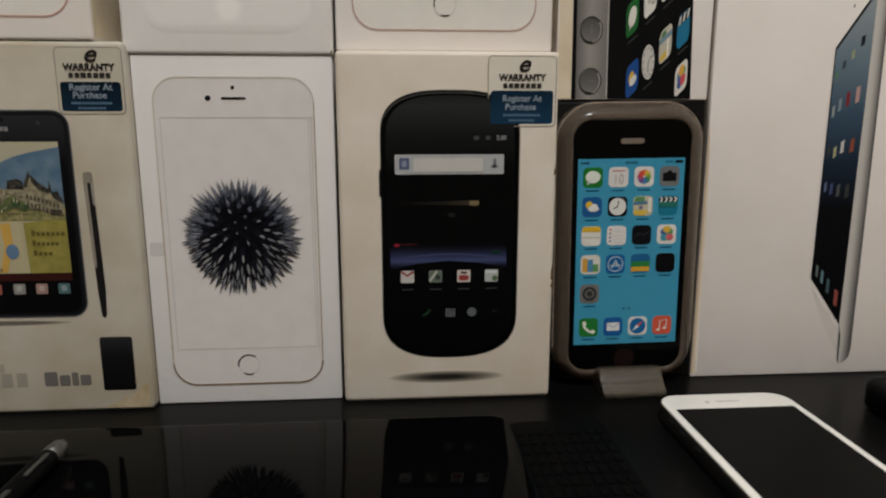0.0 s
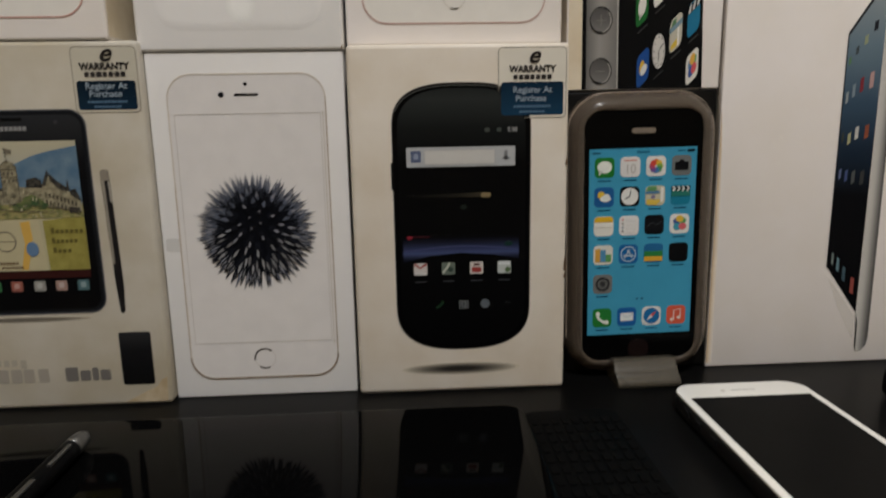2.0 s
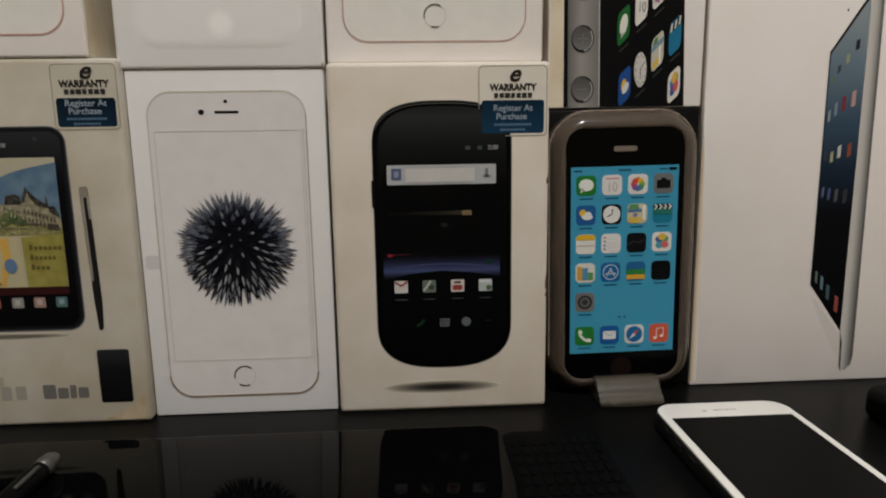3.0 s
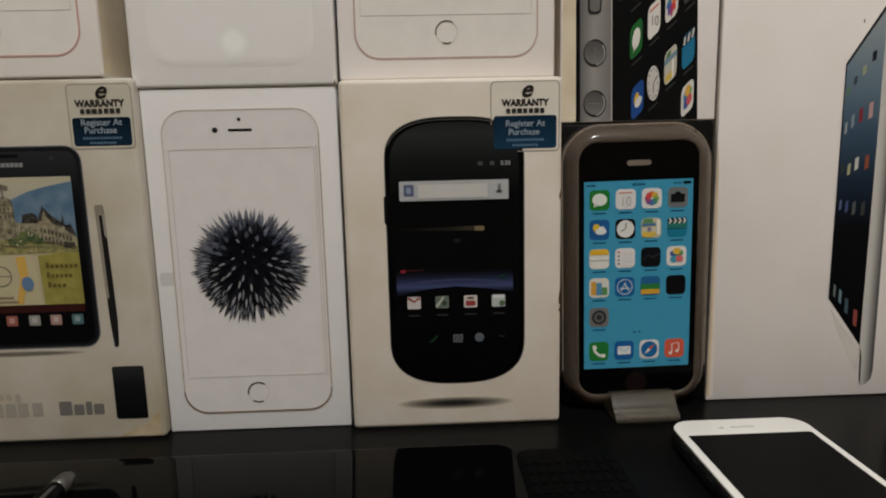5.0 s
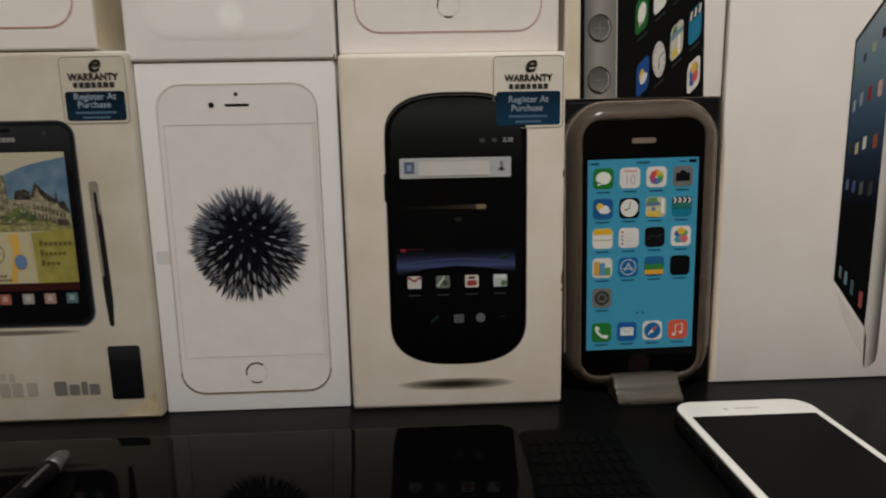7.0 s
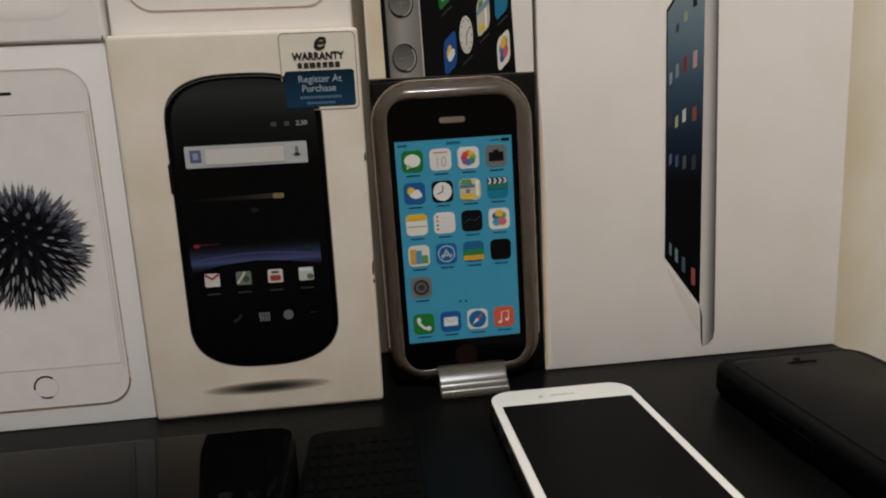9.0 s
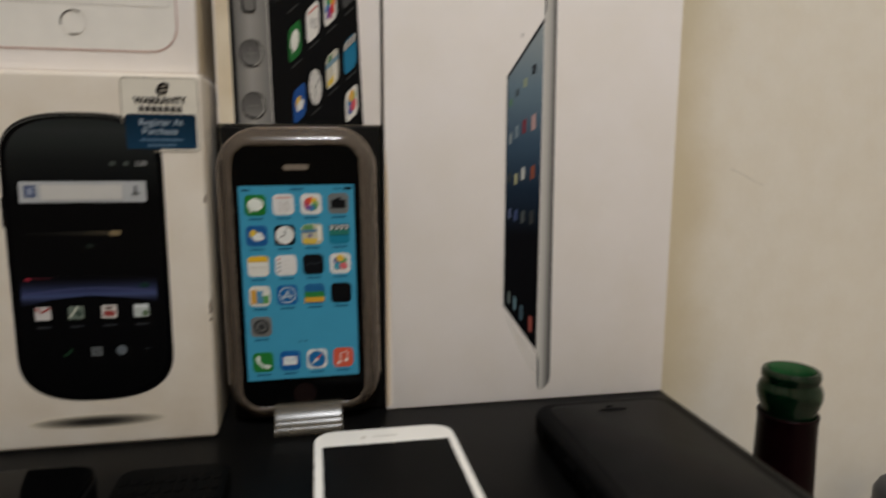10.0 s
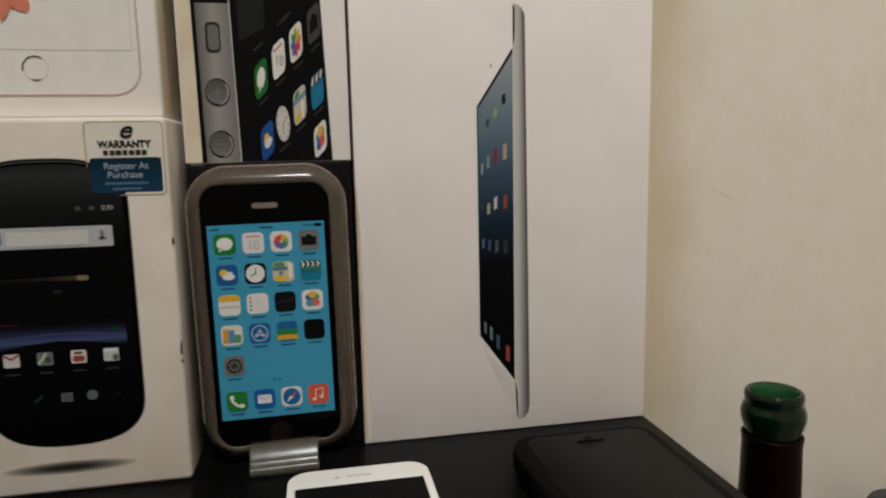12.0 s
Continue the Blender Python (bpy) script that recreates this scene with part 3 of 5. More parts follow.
# ---- cream box with a large phone and a pen ----
def pen_phone_box():
    F = 0.272
    t = carton("phone_box", -0.1820, -0.0912, F, 0.052, 0.0, 0.1597, 0.0020, NOTE_CARD, "stained cream phone box picturing a big black phone with a pen")
    y = F - LAYER
    cx = -0.1570
    part("printed_phone", sheet(round_rect(cx, 0.0883, 0.0832, 0.0878, 0.0068), y), ink(26, 27, 30, 0.3), t, "black phone in landscape width")
    outline("phone_edge", t, y - 0.5 * LAYER, cx, 0.0883, 0.0836, 0.0882, 0.0070, 0.0006, ink(76, 78, 84))
    part("phone_bezel", sheet(round_rect(cx, 0.0883, 0.0790, 0.0838, 0.005), y - LAYER), gradient_ink("black_bezel_print", "Z", [(0.044, (10, 10, 11)), (0.110, (16, 16, 18)), (0.130, (44, 45, 48))], 0.35), t)
    y2 = y - 2 * LAYER
    bars("letter_bar", -0.1520, -0.1392, 0.1238, 0.1256, y2, 7, ink(140, 140, 140), t, 0.8)
    part("earpiece", sheet(round_rect(-0.147, 0.1285, 0.0120, 0.0014, 0.0006), y2), ink(16, 16, 17), t)
    part("sensor_dot", sheet(oval(-0.1275, 0.1272, 0.0008, 0.0008), y2), ink(60, 62, 66), t)
    x0, x1, z0, z1 = -0.1810, -0.1205, 0.0640, 0.1195
    scr = part("screen_picture", sheet([(x0, z0), (x1, z0), (x1, z1), (x0, z1)], y2), gradient_ink("sky_sketch_print", "Z", [(0.064, (172, 165, 136)), (0.088, (180, 172, 143)), (0.104, (174, 172, 160)), (0.1195, (182, 175, 150))], 0.4), t, "drawing of a castle in front of blue hills")
    y3 = y2 - LAYER
    def wash(name, one, two, scale=420):
        """Uneven brushed colour between two tones."""
        lin = lambda c: tuple((v / 255) ** 2.2 for v in c)
        return mat(name, lin(one), 0.4, vary=0.16, scale=scale, tint=lin(two), bump=0.0, spec=0.05)

    stone, slate, leaf = wash("stone_wash", (160, 152, 126), (98, 92, 76)), wash("slate_wash", (38, 38, 38), (84, 80, 72), 700), wash("leaf_wash", (62, 84, 56), (116, 120, 78))
    part("hill", sheet([(-0.1810, 0.0960), (-0.1205, 0.0930), (-0.1203, 0.1174), (-0.1260, 0.1164), (-0.1330, 0.1150), (-0.1390, 0.1134), (-0.1440, 0.1112), (-0.1520, 0.1080), (-0.1640, 0.1040), (-0.1810, 0.1030)], y3), wash("hill_wash", (84, 110, 134), (112, 134, 150), 160), scr)
    part("ground_wash", sheet([(-0.1810, 0.0862), (-0.1205, 0.0870), (-0.1205, 0.0925), (-0.1400, 0.0945), (-0.1560, 0.0955), (-0.1810, 0.0960)], y3 - 0.3 * LAYER), wash("meadow_wash", (158, 148, 100), (104, 110, 72)), scr)
    y4 = y3 - LAYER
    # round tower with a domed head, the long low wall and the house with steep roofs
    part("castle_wall", sheet([(-0.1810, 0.0930), (-0.1420, 0.0930), (-0.1420, 0.1000), (-0.1456, 0.1004), (-0.1458, 0.1090), (-0.1472, 0.1108), (-0.1490, 0.1116), (-0.1508, 0.1108), (-0.1522, 0.1090), (-0.1524, 0.1000), (-0.1640, 0.1005), (-0.1810, 0.1000)], y4), stone, scr)
    part("castle_front", sheet([(-0.1420, 0.0925), (-0.1208, 0.0892), (-0.1208, 0.0946), (-0.1260, 0.0985), (-0.1310, 0.1012), (-0.1332, 0.1050), (-0.1350, 0.1012), (-0.1420, 0.1010)], y4 - 0.4 * LAYER), stone, scr)
    for pts in (
        ((-0.1428, 0.1000), (-0.1360, 0.1000), (-0.1364, 0.1034), (-0.1386, 0.1044), (-0.1422, 0.1036)),
        ((-0.1362, 0.1010), (-0.1334, 0.1076), (-0.1330, 0.1052), (-0.1348, 0.1006)),
        ((-0.1330, 0.1064), (-0.1302, 0.1030), (-0.1262, 0.1000), (-0.1262, 0.0982), (-0.1300, 0.0996), (-0.1326, 0.1030)),
        ((-0.1264, 0.0984), (-0.1256, 0.1036), (-0.1248, 0.0984)),
        ((-0.1250, 0.0986), (-0.1226, 0.0992), (-0.1208, 0.0950), (-0.1208, 0.0938), (-0.1248, 0.0966)),
        ((-0.1262, 0.0890), (-0.1216, 0.0887), (-0.1216, 0.0912), (-0.1260, 0.0916)),
        ((-0.1528, 0.1000), (-0.1640, 0.1004), (-0.1640, 0.0992), (-0.1526, 0.0988)),
    ):
        part("castle_roof", sheet(pts, y4 - LAYER), slate, scr)
    for x, z, r in ((-0.1418, 0.0946, 0.0034), (-0.1392, 0.0936, 0.0030), (-0.1440, 0.0926, 0.0028), (-0.1366, 0.0922, 0.0022), (-0.1470, 0.0918, 0.0026), (-0.1600, 0.0930, 0.0032), (-0.1560, 0.0922, 0.0024)):
        edge = random.Random(int(-x * 1e5))
        part("bush", sheet([(x + r * edge.uniform(0.75, 1.1) * math.cos(k * math.pi / 7), z + 0.75 * r * edge.uniform(0.75, 1.1) * math.sin(k * math.pi / 7)) for k in range(14)], y4 - (1.4 + 40 * r) * LAYER), leaf, scr)
    for k in range(9):
        x, z = -0.1352 + 0.0015 * k, 0.0972 - 0.00055 * k
        for dz in (0.0, -0.0032):
            part("castle_window", sheet([(x, z + dz - 0.0010), (x + 0.0006, z + dz - 0.0010), (x + 0.0006, z + dz + 0.0008), (x, z + dz + 0.0008)], y4 - 1.6 * LAYER), ink(66, 60, 52), scr)
    for z in (0.1030, 0.1062):
        for x in (-0.1510, -0.1493, -0.1476):
            part("castle_window", sheet(round_rect(x, z, 0.0006, 0.0014, 0.0002), y4 - 1.6 * LAYER), ink(84, 78, 68), scr)
    part("flag_pole", stroke([(-0.1492, 0.1112), (-0.1498, 0.1170)], 0.0004, y4 - LAYER), ink(58, 54, 50), scr)
    part("flag", sheet([(-0.1498, 0.1168), (-0.1468, 0.1160), (-0.1470, 0.1144), (-0.1496, 0.1148)], y4 - LAYER), ink(120, 112, 96), scr)
    for pts in (((-0.1524, 0.0940), (-0.1522, 0.1090), (-0.1508, 0.1108), (-0.1490, 0.1116)), ((-0.1458, 0.0940), (-0.1458, 0.1090), (-0.1472, 0.1108)), ((-0.1524, 0.1046), (-0.1458, 0.1046)), ((-0.1524, 0.1078), (-0.1458, 0.1079)), ((-0.1640, 0.0935), (-0.1500, 0.0902), (-0.1350, 0.0896)), ((-0.1420, 0.0925), (-0.1300, 0.0912), (-0.1208, 0.0894))):
        part("sketch_line", stroke(pts, 0.0003, y4 - 1.8 * LAYER), ink(84, 77, 66), scr)
    rnd = random.Random(9)
    for k in range(70):
        x, z = rnd.uniform(-0.164, -0.1215), rnd.uniform(0.0875, 0.099)
        if x > -0.1216 - (z - 0.0945) * 1.4 and z > 0.0945:
            continue
        a, n = rnd.choice((0, 90, 90, 75, 20, 160)), rnd.uniform(0.0006, 0.0022)
        part("sketch_line", stroke([(x, z), (x + n * math.cos(radians(a)), z + n * math.sin(radians(a)))], rnd.uniform(0.0002, 0.0005), y4 - 2.2 * LAYER), ink(*rnd.choice(((96, 90, 74), (112, 108, 84), (150, 140, 114), (70, 68, 62), (196, 186, 156)))), scr)
    note = part("memo_panel", sheet([(-0.1373, 0.0640), (-0.1205, 0.0640), (-0.1205, 0.0876), (-0.1380, 0.0858)], y3), wash("memo_wash", (154, 146, 80), (132, 124, 64), 200), scr, "yellow memo")
    for k, (w, n) in enumerate(((0.0140, 7), (0.0112, 6), (0.0082, 4))):
        for j in range(n):
            x, tall = -0.1352 + w / n * (j + 0.42), 0.0024 if j == 0 else 0.0016
            part("letter_bar", sheet(round_rect(x, 0.0802 - 0.0043 * k + tall / 2, w / n * 0.70, tall, 0.0004), y4), ink(98, 90, 46), note)
    part("map_panel", sheet([(-0.1810, 0.0640), (-0.1380, 0.0640), (-0.1398, 0.0862), (-0.1810, 0.0862)], y3), ink(186, 177, 144), scr)
    outline("dial_ring", scr, y4, -0.1545, 0.0770, 0.0090, 0.0090, 0.0045, 0.0004, ink(110, 102, 90))
    part("dial_line", stroke([(-0.1590, 0.0772), (-0.1502, 0.0770)], 0.0003, y4), ink(110, 102, 90), scr)
    part("orange_swoosh", sheet([(-0.1492, 0.0645), (-0.1465, 0.0645), (-0.1430, 0.0780), (-0.1435, 0.0858), (-0.1475, 0.0852), (-0.1465, 0.0760)], y4), ink(206, 166, 84), scr)
    part("blue_blob", sheet(oval(-0.1436, 0.0735, 0.0026, 0.0032), y4 - LAYER), ink(98, 126, 158), scr)
    bars("small_print", -0.1580, -0.1500, 0.0668, 0.0680, y4, 6, ink(110, 90, 66), scr)
    bars("small_print", -0.1575, -0.1480, 0.0650, 0.0660, y4, 7, ink(110, 90, 66), scr)
    tray = part("icon_tray", sheet([(x0, 0.0605), (x1, 0.0605), (x1, 0.0640), (x0, 0.0640)], y2), ink(54, 26, 24), t)
    for x, c in ((-0.1615, (60, 110, 70)), (-0.1525, (150, 92, 80)), (-0.1428, (148, 146, 140)), (-0.1336, (160, 132, 122)), (-0.1243, (84, 112, 116))):
        ic = part("app_icon", sheet(round_rect(x, 0.0570, 0.0048, 0.0046, 0.0006), y2), ink(*c), t)
        part("icon_mark", sheet(round_rect(x, 0.0572, 0.0022, 0.0024, 0.0005), y3), ink(*(min(255, int(v * 0.6 + 90)) for v in c)), ic)
    # printed pen
    pen = [(-0.1120, 0.1058), (-0.1114, 0.1068), (-0.1090, 0.1070), (-0.1083, 0.1058), (-0.1076, 0.0760), (-0.1072, 0.0560), (-0.1078, 0.0446), (-0.1087, 0.0434), (-0.1098, 0.0440), (-0.1106, 0.0560), (-0.1113, 0.0800)]
    pp = part("printed_pen", sheet(pen, y), ink(34, 32, 32, 0.3), t, "slim dark pen")
    part("pen_cap", sheet([(-0.1119, 0.1057), (-0.1113, 0.1067), (-0.1091, 0.1069), (-0.1084, 0.1057), (-0.1083, 0.1024), (-0.1118, 0.1024)], y - LAYER), ink(140, 132, 120), pp)
    part("pen_clip", sheet([(-0.1117, 0.1026), (-0.1105, 0.1026), (-0.1098, 0.0660), (-0.1107, 0.0660)], y - LAYER), ink(150, 142, 130), pp)
    part("pen_shine", sheet([(-0.1091, 0.1024), (-0.1083, 0.1024), (-0.1081, 0.0930), (-0.1088, 0.0930)], y - LAYER), ink(160, 154, 144), pp)
    # printed flip cover
    part("printed_cover", sheet(round_rect(-0.1052, 0.0222, 0.0140, 0.0248, 0.0012), y), gradient_ink("black_cover_print", "Z", [(0.009, (16, 16, 17)), (0.026, (24, 24, 26)), (0.035, (46, 46, 48))], 0.35), t)
    # small line, large thin line and a bold word, each letter a plain bar of its size
    for x, w, z0, h in ((-0.1778, 0.0024, 0.0203, 0.0040), (-0.1742, 0.0022, 0.0203, 0.0030), (-0.1704, 0.0034, 0.0203, 0.0030), (-0.1666, 0.0022, 0.0203, 0.0030), (-0.1632, 0.0023, 0.0203, 0.0030), (-0.1598, 0.0023, 0.0203, 0.0030), (-0.1560, 0.0024, 0.0192, 0.0041)):
        part("letter_bar", sheet(round_rect(x + w / 2, z0 + h / 2, w, h, 0.0005), y), ink(170, 163, 150), t)
    for x in (-0.1800, -0.1738, -0.1690, -0.1632, -0.1578, -0.1514):
        w = 0.0034 if x == -0.1738 else 0.0046
        part("letter_bar", sheet(round_rect(x + w / 2 + 0.0024, 0.0156, w, 0.0064, 0.0007), y), ink(160, 153, 142), t)
    for x, w, h in ((-0.1372, 0.0056, 0.0066), (-0.1308, 0.0046, 0.0050), (-0.1255, 0.0028, 0.0062), (-0.1220, 0.0046, 0.0050)):
        part("letter_bar", sheet(round_rect(x + w / 2, 0.0124 + h / 2, w, h, 0.0009), y), ink(112, 108, 104), t)
    for k, (w, c) in enumerate(((0.060, 168), (0.052, 140), (0.042, 110))):
        part("printed_shadow", sheet(oval(-0.1530, 0.0418, w / 2, 0.0013 - 0.0003 * k, 30), F - (0.3 + 0.2 * k) * LAYER), ink(c, int(c * 0.95), int(c * 0.86)), t)
    part("damp_stain", sheet([(-0.1120, 0.0014), (-0.0932, 0.0014), (-0.0928, 0.0130), (-0.0950, 0.0118), (-0.0975, 0.0085), (-0.1005, 0.0072), (-0.1060, 0.0046)], F - 0.4 * LAYER), STAIN, t, "brown damp stain")
    warranty(t, -0.1182, -0.0920, 0.1308, 0.1572, F, 0.1436, (198, 192, 176), (17, 34, 48))


pen_phone_box()


# ---- upper row of boxes ----
def outline_box(x0, x1, F, z0, edge, label, seed, petals=False):
    """White box with a phone outline whose foot and round button show."""
    t = carton("phone_box", x0, x1, F, 0.046, z0, z0 + 0.155, 0.0012, WHITE_CARD, label)
    cx, w = (x0 + x1) / 2, x1 - x0
    y = F - LAYER
    pw, ph = w - 0.0148, 0.1372
    part("printed_phone", sheet(round_rect(cx, z0 + 0.0775, pw, ph, 0.0105), y), ink(230, 226, 219), t, "white phone front")
    outline("phone_edge", t, y - LAYER, cx, z0 + 0.0775, pw + 0.0004, ph + 0.0004, 0.0107, 0.0006, ink(*edge))
    outline("screen_edge", t, y - LAYER, cx, z0 + 0.0785, pw - 0.0052, 0.1035, 0.0004, 0.00022, ink(200, 196, 190), 1)
    ring_pts = lambda a0, a1: [(cx + 0.0047 * math.cos(radians(a)), z0 + (0.0196 if petals else 0.0185) + 0.0047 * math.sin(radians(a))) for a in range(a0, a1, 8)]
    part("home_button_ring", stroke(ring_pts(0, 366), 0.0003, y - 1.5 * LAYER), ink(210, 204, 196), t)
    part("home_button_arc", stroke(ring_pts(58, 196), 0.0005, y - 2 * LAYER), ink(64, 56, 50), t)
    part("home_button_arc", stroke(ring_pts(250, 296), 0.0005, y - 2 * LAYER), ink(64, 56, 50), t)
    if petals:
        rnd = random.Random(seed)
        for k in range(34):
            a = radians(rnd.uniform(190, 350))
            pale = a > radians(296) or k < 8
            reach = 0.020 + 0.012 * rnd.random()
            px, pz = cx - 0.0130 + 0.010 * rnd.uniform(-1, 1), z0 + 0.0640
            c, s = math.cos(a), math.sin(a)
            wide = 0.0040 * rnd.uniform(0.8, 1.4)
            rim = [(0.55 + 0.45 * math.sin(math.pi * j / 16) * rnd.uniform(0.9, 1.06), -math.cos(math.pi * j / 16) * rnd.uniform(0.85, 1.05)) for j in range(17)]
            shape = [(0, -0.35)] + rim + [(0, 0.35)]
            pts = [(px + c * reach * u - s * wide * v, pz + s * reach * u + c * wide * v) for u, v in shape]
            col = ((226, 206, 178), (228, 194, 164), (220, 186, 150))[k % 3] if pale else ((204, 104, 92), (198, 88, 80), (214, 128, 106))[k % 3]
            part("flower_petal", sheet(pts, y - (1.2 + 0.12 * k) * LAYER), ink(*col), t)
    return t


old = outline_box(-0.1900, -0.1025, 0.272, 0.1600, (196, 150, 140), "white phone box with a rose phone outline and round button", 2)
# brown sheet stands in for the shade in the gap beside this box
part("shaded_side", block(-0.1024, -0.1022, 0.2735, 0.3165, 0.1615, 0.3135), YELLOWED_AND_SHADED, old, "card side toned brown for shade")
old = outline_box(-0.0059, 0.0878, 0.281, 0.1573, (190, 158, 150), "white phone box with a rose outline and an orange flower", 3, True)
# same brown sheet, painting the shadow on this side
part("shaded_side", block(0.0879, 0.0881, 0.2825, 0.3255, 0.1588, 0.3108), YELLOWED_AND_SHADED, old, "card side toned brown for shade")


def embossed_box():
    F = 0.2765
    t = carton("phone_box", -0.0930, -0.0070, F, 0.046, 0.1554, 0.3100, 0.0014, COOL_CARD, "plain white phone box with a faint embossed phone outline")
    cx = -0.0500
    bm = bmesh.new()
    rows = []
    for inset, lift in ((0.0, 0.0), (0.0010, 0.00014), (0.0024, 0.00026), (0.0040, 0.0003)):
        rows.append([bm.verts.new((x, F - lift - 0.00001, z)) for x, z in round_rect(cx, 0.2330, 0.0690 - 2 * inset, 0.1390 - 2 * inset, 0.0110 - inset, 10)])
    n = len(rows[0])
    for a, b in zip(rows, rows[1:]):
        for k in range(n):
            bm.faces.new((a[k], a[(k + 1) % n], b[(k + 1) % n], b[k])).smooth = True
    bm.faces.new(rows[-1])
    bmesh.ops.recalc_face_normals(bm, faces=bm.faces[:])
    part("worn_corner", sheet([(-0.0083, 0.1556), (-0.0073, 0.1558), (-0.0073, 0.1578), (-0.0077, 0.1570), (-0.0079, 0.1562)], F - 0.5 * LAYER), ink(112, 92, 66), t)
    part("embossed_phone", bm, COOL_CARD, t, "raised white phone shape")
    for k in range(7):
        f = k / 6
        c = int(236 + 12 * f)
        part("pale_emblem", sheet(oval(-0.0488, 0.1735, 0.0064 * (1 - 0.45 * f), 0.0070 * (1 - 0.45 * f)), F - 0.00034 - 0.00001 * k, 0.00002), ink(c, c - 1, c - 4), t)


embossed_box()


# ---- box with a dark phone seen at an angle ----
def angled_phone_box():
    F = 0.2925
    t = carton("phone_box", 0.0930, 0.1655, F, 0.046, 0.1375, 0.2760, 0.0008, WHITE_CARD, "white phone box picturing a black phone seen at an angle")
    y = F - LAYER
    part("yellowed_margin", sheet([(0.0938, 0.1380), (0.1006, 0.1380), (0.0998, 0.2750), (0.0938, 0.2750)], y + 0.5 * LAYER), YELLOWED_AND_SHADED, t, "yellowed card")
    ph = part("printed_phone", sheet([(0.1004, 0.1378), (0.1573, 0.1378), (0.1538, 0.2300), (0.1535, 0.2750), (0.0990, 0.2750)], y), ink(17, 17, 18, 0.3), t, "black phone with a steel side")
    part("steel_side", sheet([(0.1024, 0.1378), (0.1168, 0.1378), (0.1154, 0.2060), (0.1014, 0.2060)], y - LAYER), gradient_ink("steel_print", "X", [(-0.028, (98, 96, 94)), (-0.021, (150, 147, 142)), (-0.0125, (116, 114, 111))], 0.35), ph)
    part("steel_side", sheet([(0.1013, 0.2080), (0.1153, 0.2080), (0.1148, 0.2700), (0.1010, 0.2700)], y - LAYER), gradient_ink("steel_print", "X", [(-0.028, (130, 128, 124)), (-0.020, (176, 173, 168)), (-0.0125, (138, 136, 132))], 0.35), ph)
    part("steel_edge", stroke([(0.1170, 0.1378), (0.1152, 0.2300)], 0.0005, y - 1.5 * LAYER), ink(190, 186, 180), ph)
    part("glass_sheen", sheet([(0.1190, 0.1900), (0.1300, 0.1960), (0.1330, 0.2750), (0.1180, 0.2750)], y - LAYER), ink(36, 38, 38), ph)
    part("glass_streak", stroke([(0.1176, 0.2120), (0.1270, 0.2090)], 0.0004, y - 1.6 * LAYER), ink(120, 120, 118), ph)
    y2 = y - 2 * LAYER
    for cz in (0.1684, 0.1459):
        bx = 0.1087 if cz > 0.15 else 0.1090
        b = part("volume_button", sheet(oval(bx, cz, 0.0050, 0.0056), y2), gradient_ink("steel_button_print", "Z", [(cz - 0.0056 - 0.1375, (122, 120, 117)), (cz - 0.1375, (98, 96, 94)), (cz + 0.0056 - 0.1375, (84, 82, 80))], 0.35), ph)
        part("button_rim", ring(oval(bx, cz, 0.0053, 0.0060), oval(bx - 0.0003, cz + 0.0003, 0.0046, 0.0053), y2 - LAYER), ink(36, 35, 34), b)
        glint = [(bx - 0.0002 + 0.0047 * math.cos(radians(a)), cz + 0.0053 * math.sin(radians(a))) for a in range(-80, 50, 10)]
        part("button_glint", stroke(glint, 0.0005, y2 - 1.5 * LAYER), ink(166, 163, 158), b)
        part("button_mark", stroke([(bx - 0.0023, cz), (bx + 0.0023, cz)], 0.0003, y2 - LAYER), ink(128, 126, 122), b)
        if cz > 0.15:
            part("button_mark", stroke([(bx, cz - 0.0024), (bx, cz + 0.0024)], 0.0003, y2 - LAYER), ink(128, 126, 122), b)
    b = part("mute_switch", sheet(round_rect(0.1082, 0.1917, 0.0050, 0.0110, 0.002), y2), ink(112, 110, 107), ph)
    part("switch_rim", ring(round_rect(0.1082, 0.1917, 0.0062, 0.0128, 0.0022), round_rect(0.1084, 0.1917, 0.0046, 0.0108, 0.0018), y2 - LAYER), ink(46, 45, 43), b)

    def slant(cx, cz, col, w=0.0056, h=0.0146):
        """An app tile, sheared as the pictured phone turns away."""
        u, v = (w, w * 0.98), (-0.0002, h)
        o = (cx - u[0] / 2 - v[0] / 2, cz - u[1] / 2 - v[1] / 2)
        tile = part("app_icon", warp(sheet(round_rect(0.5, 0.5, 1, 1, 0.24), 0.0), y2, o, u, v), ink(*col), ph)
        return tile, lambda bm, k=1: warp(bm, y2 - k * LAYER, o, u, v)

    tile, at = slant(0.1275, 0.1742, (40, 104, 52))
    part("icon_mark", at(sheet(oval(0.5, 0.52, 0.32, 0.30), 0.0)), ink(226, 224, 216), tile)
    part("icon_mark", at(sheet([(0.3, 0.3), (0.5, 0.3), (0.3, 0.16)], 0.0)), ink(226, 224, 216), tile)
    tile, at = slant(0.1355, 0.1828, (226, 222, 216))
    lettering("lettering", "10", 0.1357, y2 - LAYER, 0.1800, 0.0062, ink(120, 116, 112), tile, 0.0, 0.62)
    part("icon_mark", at(sheet([(0.15, 0.8), (0.85, 0.8), (0.85, 0.86), (0.15, 0.86)], 0.0)), ink(200, 110, 96), tile)

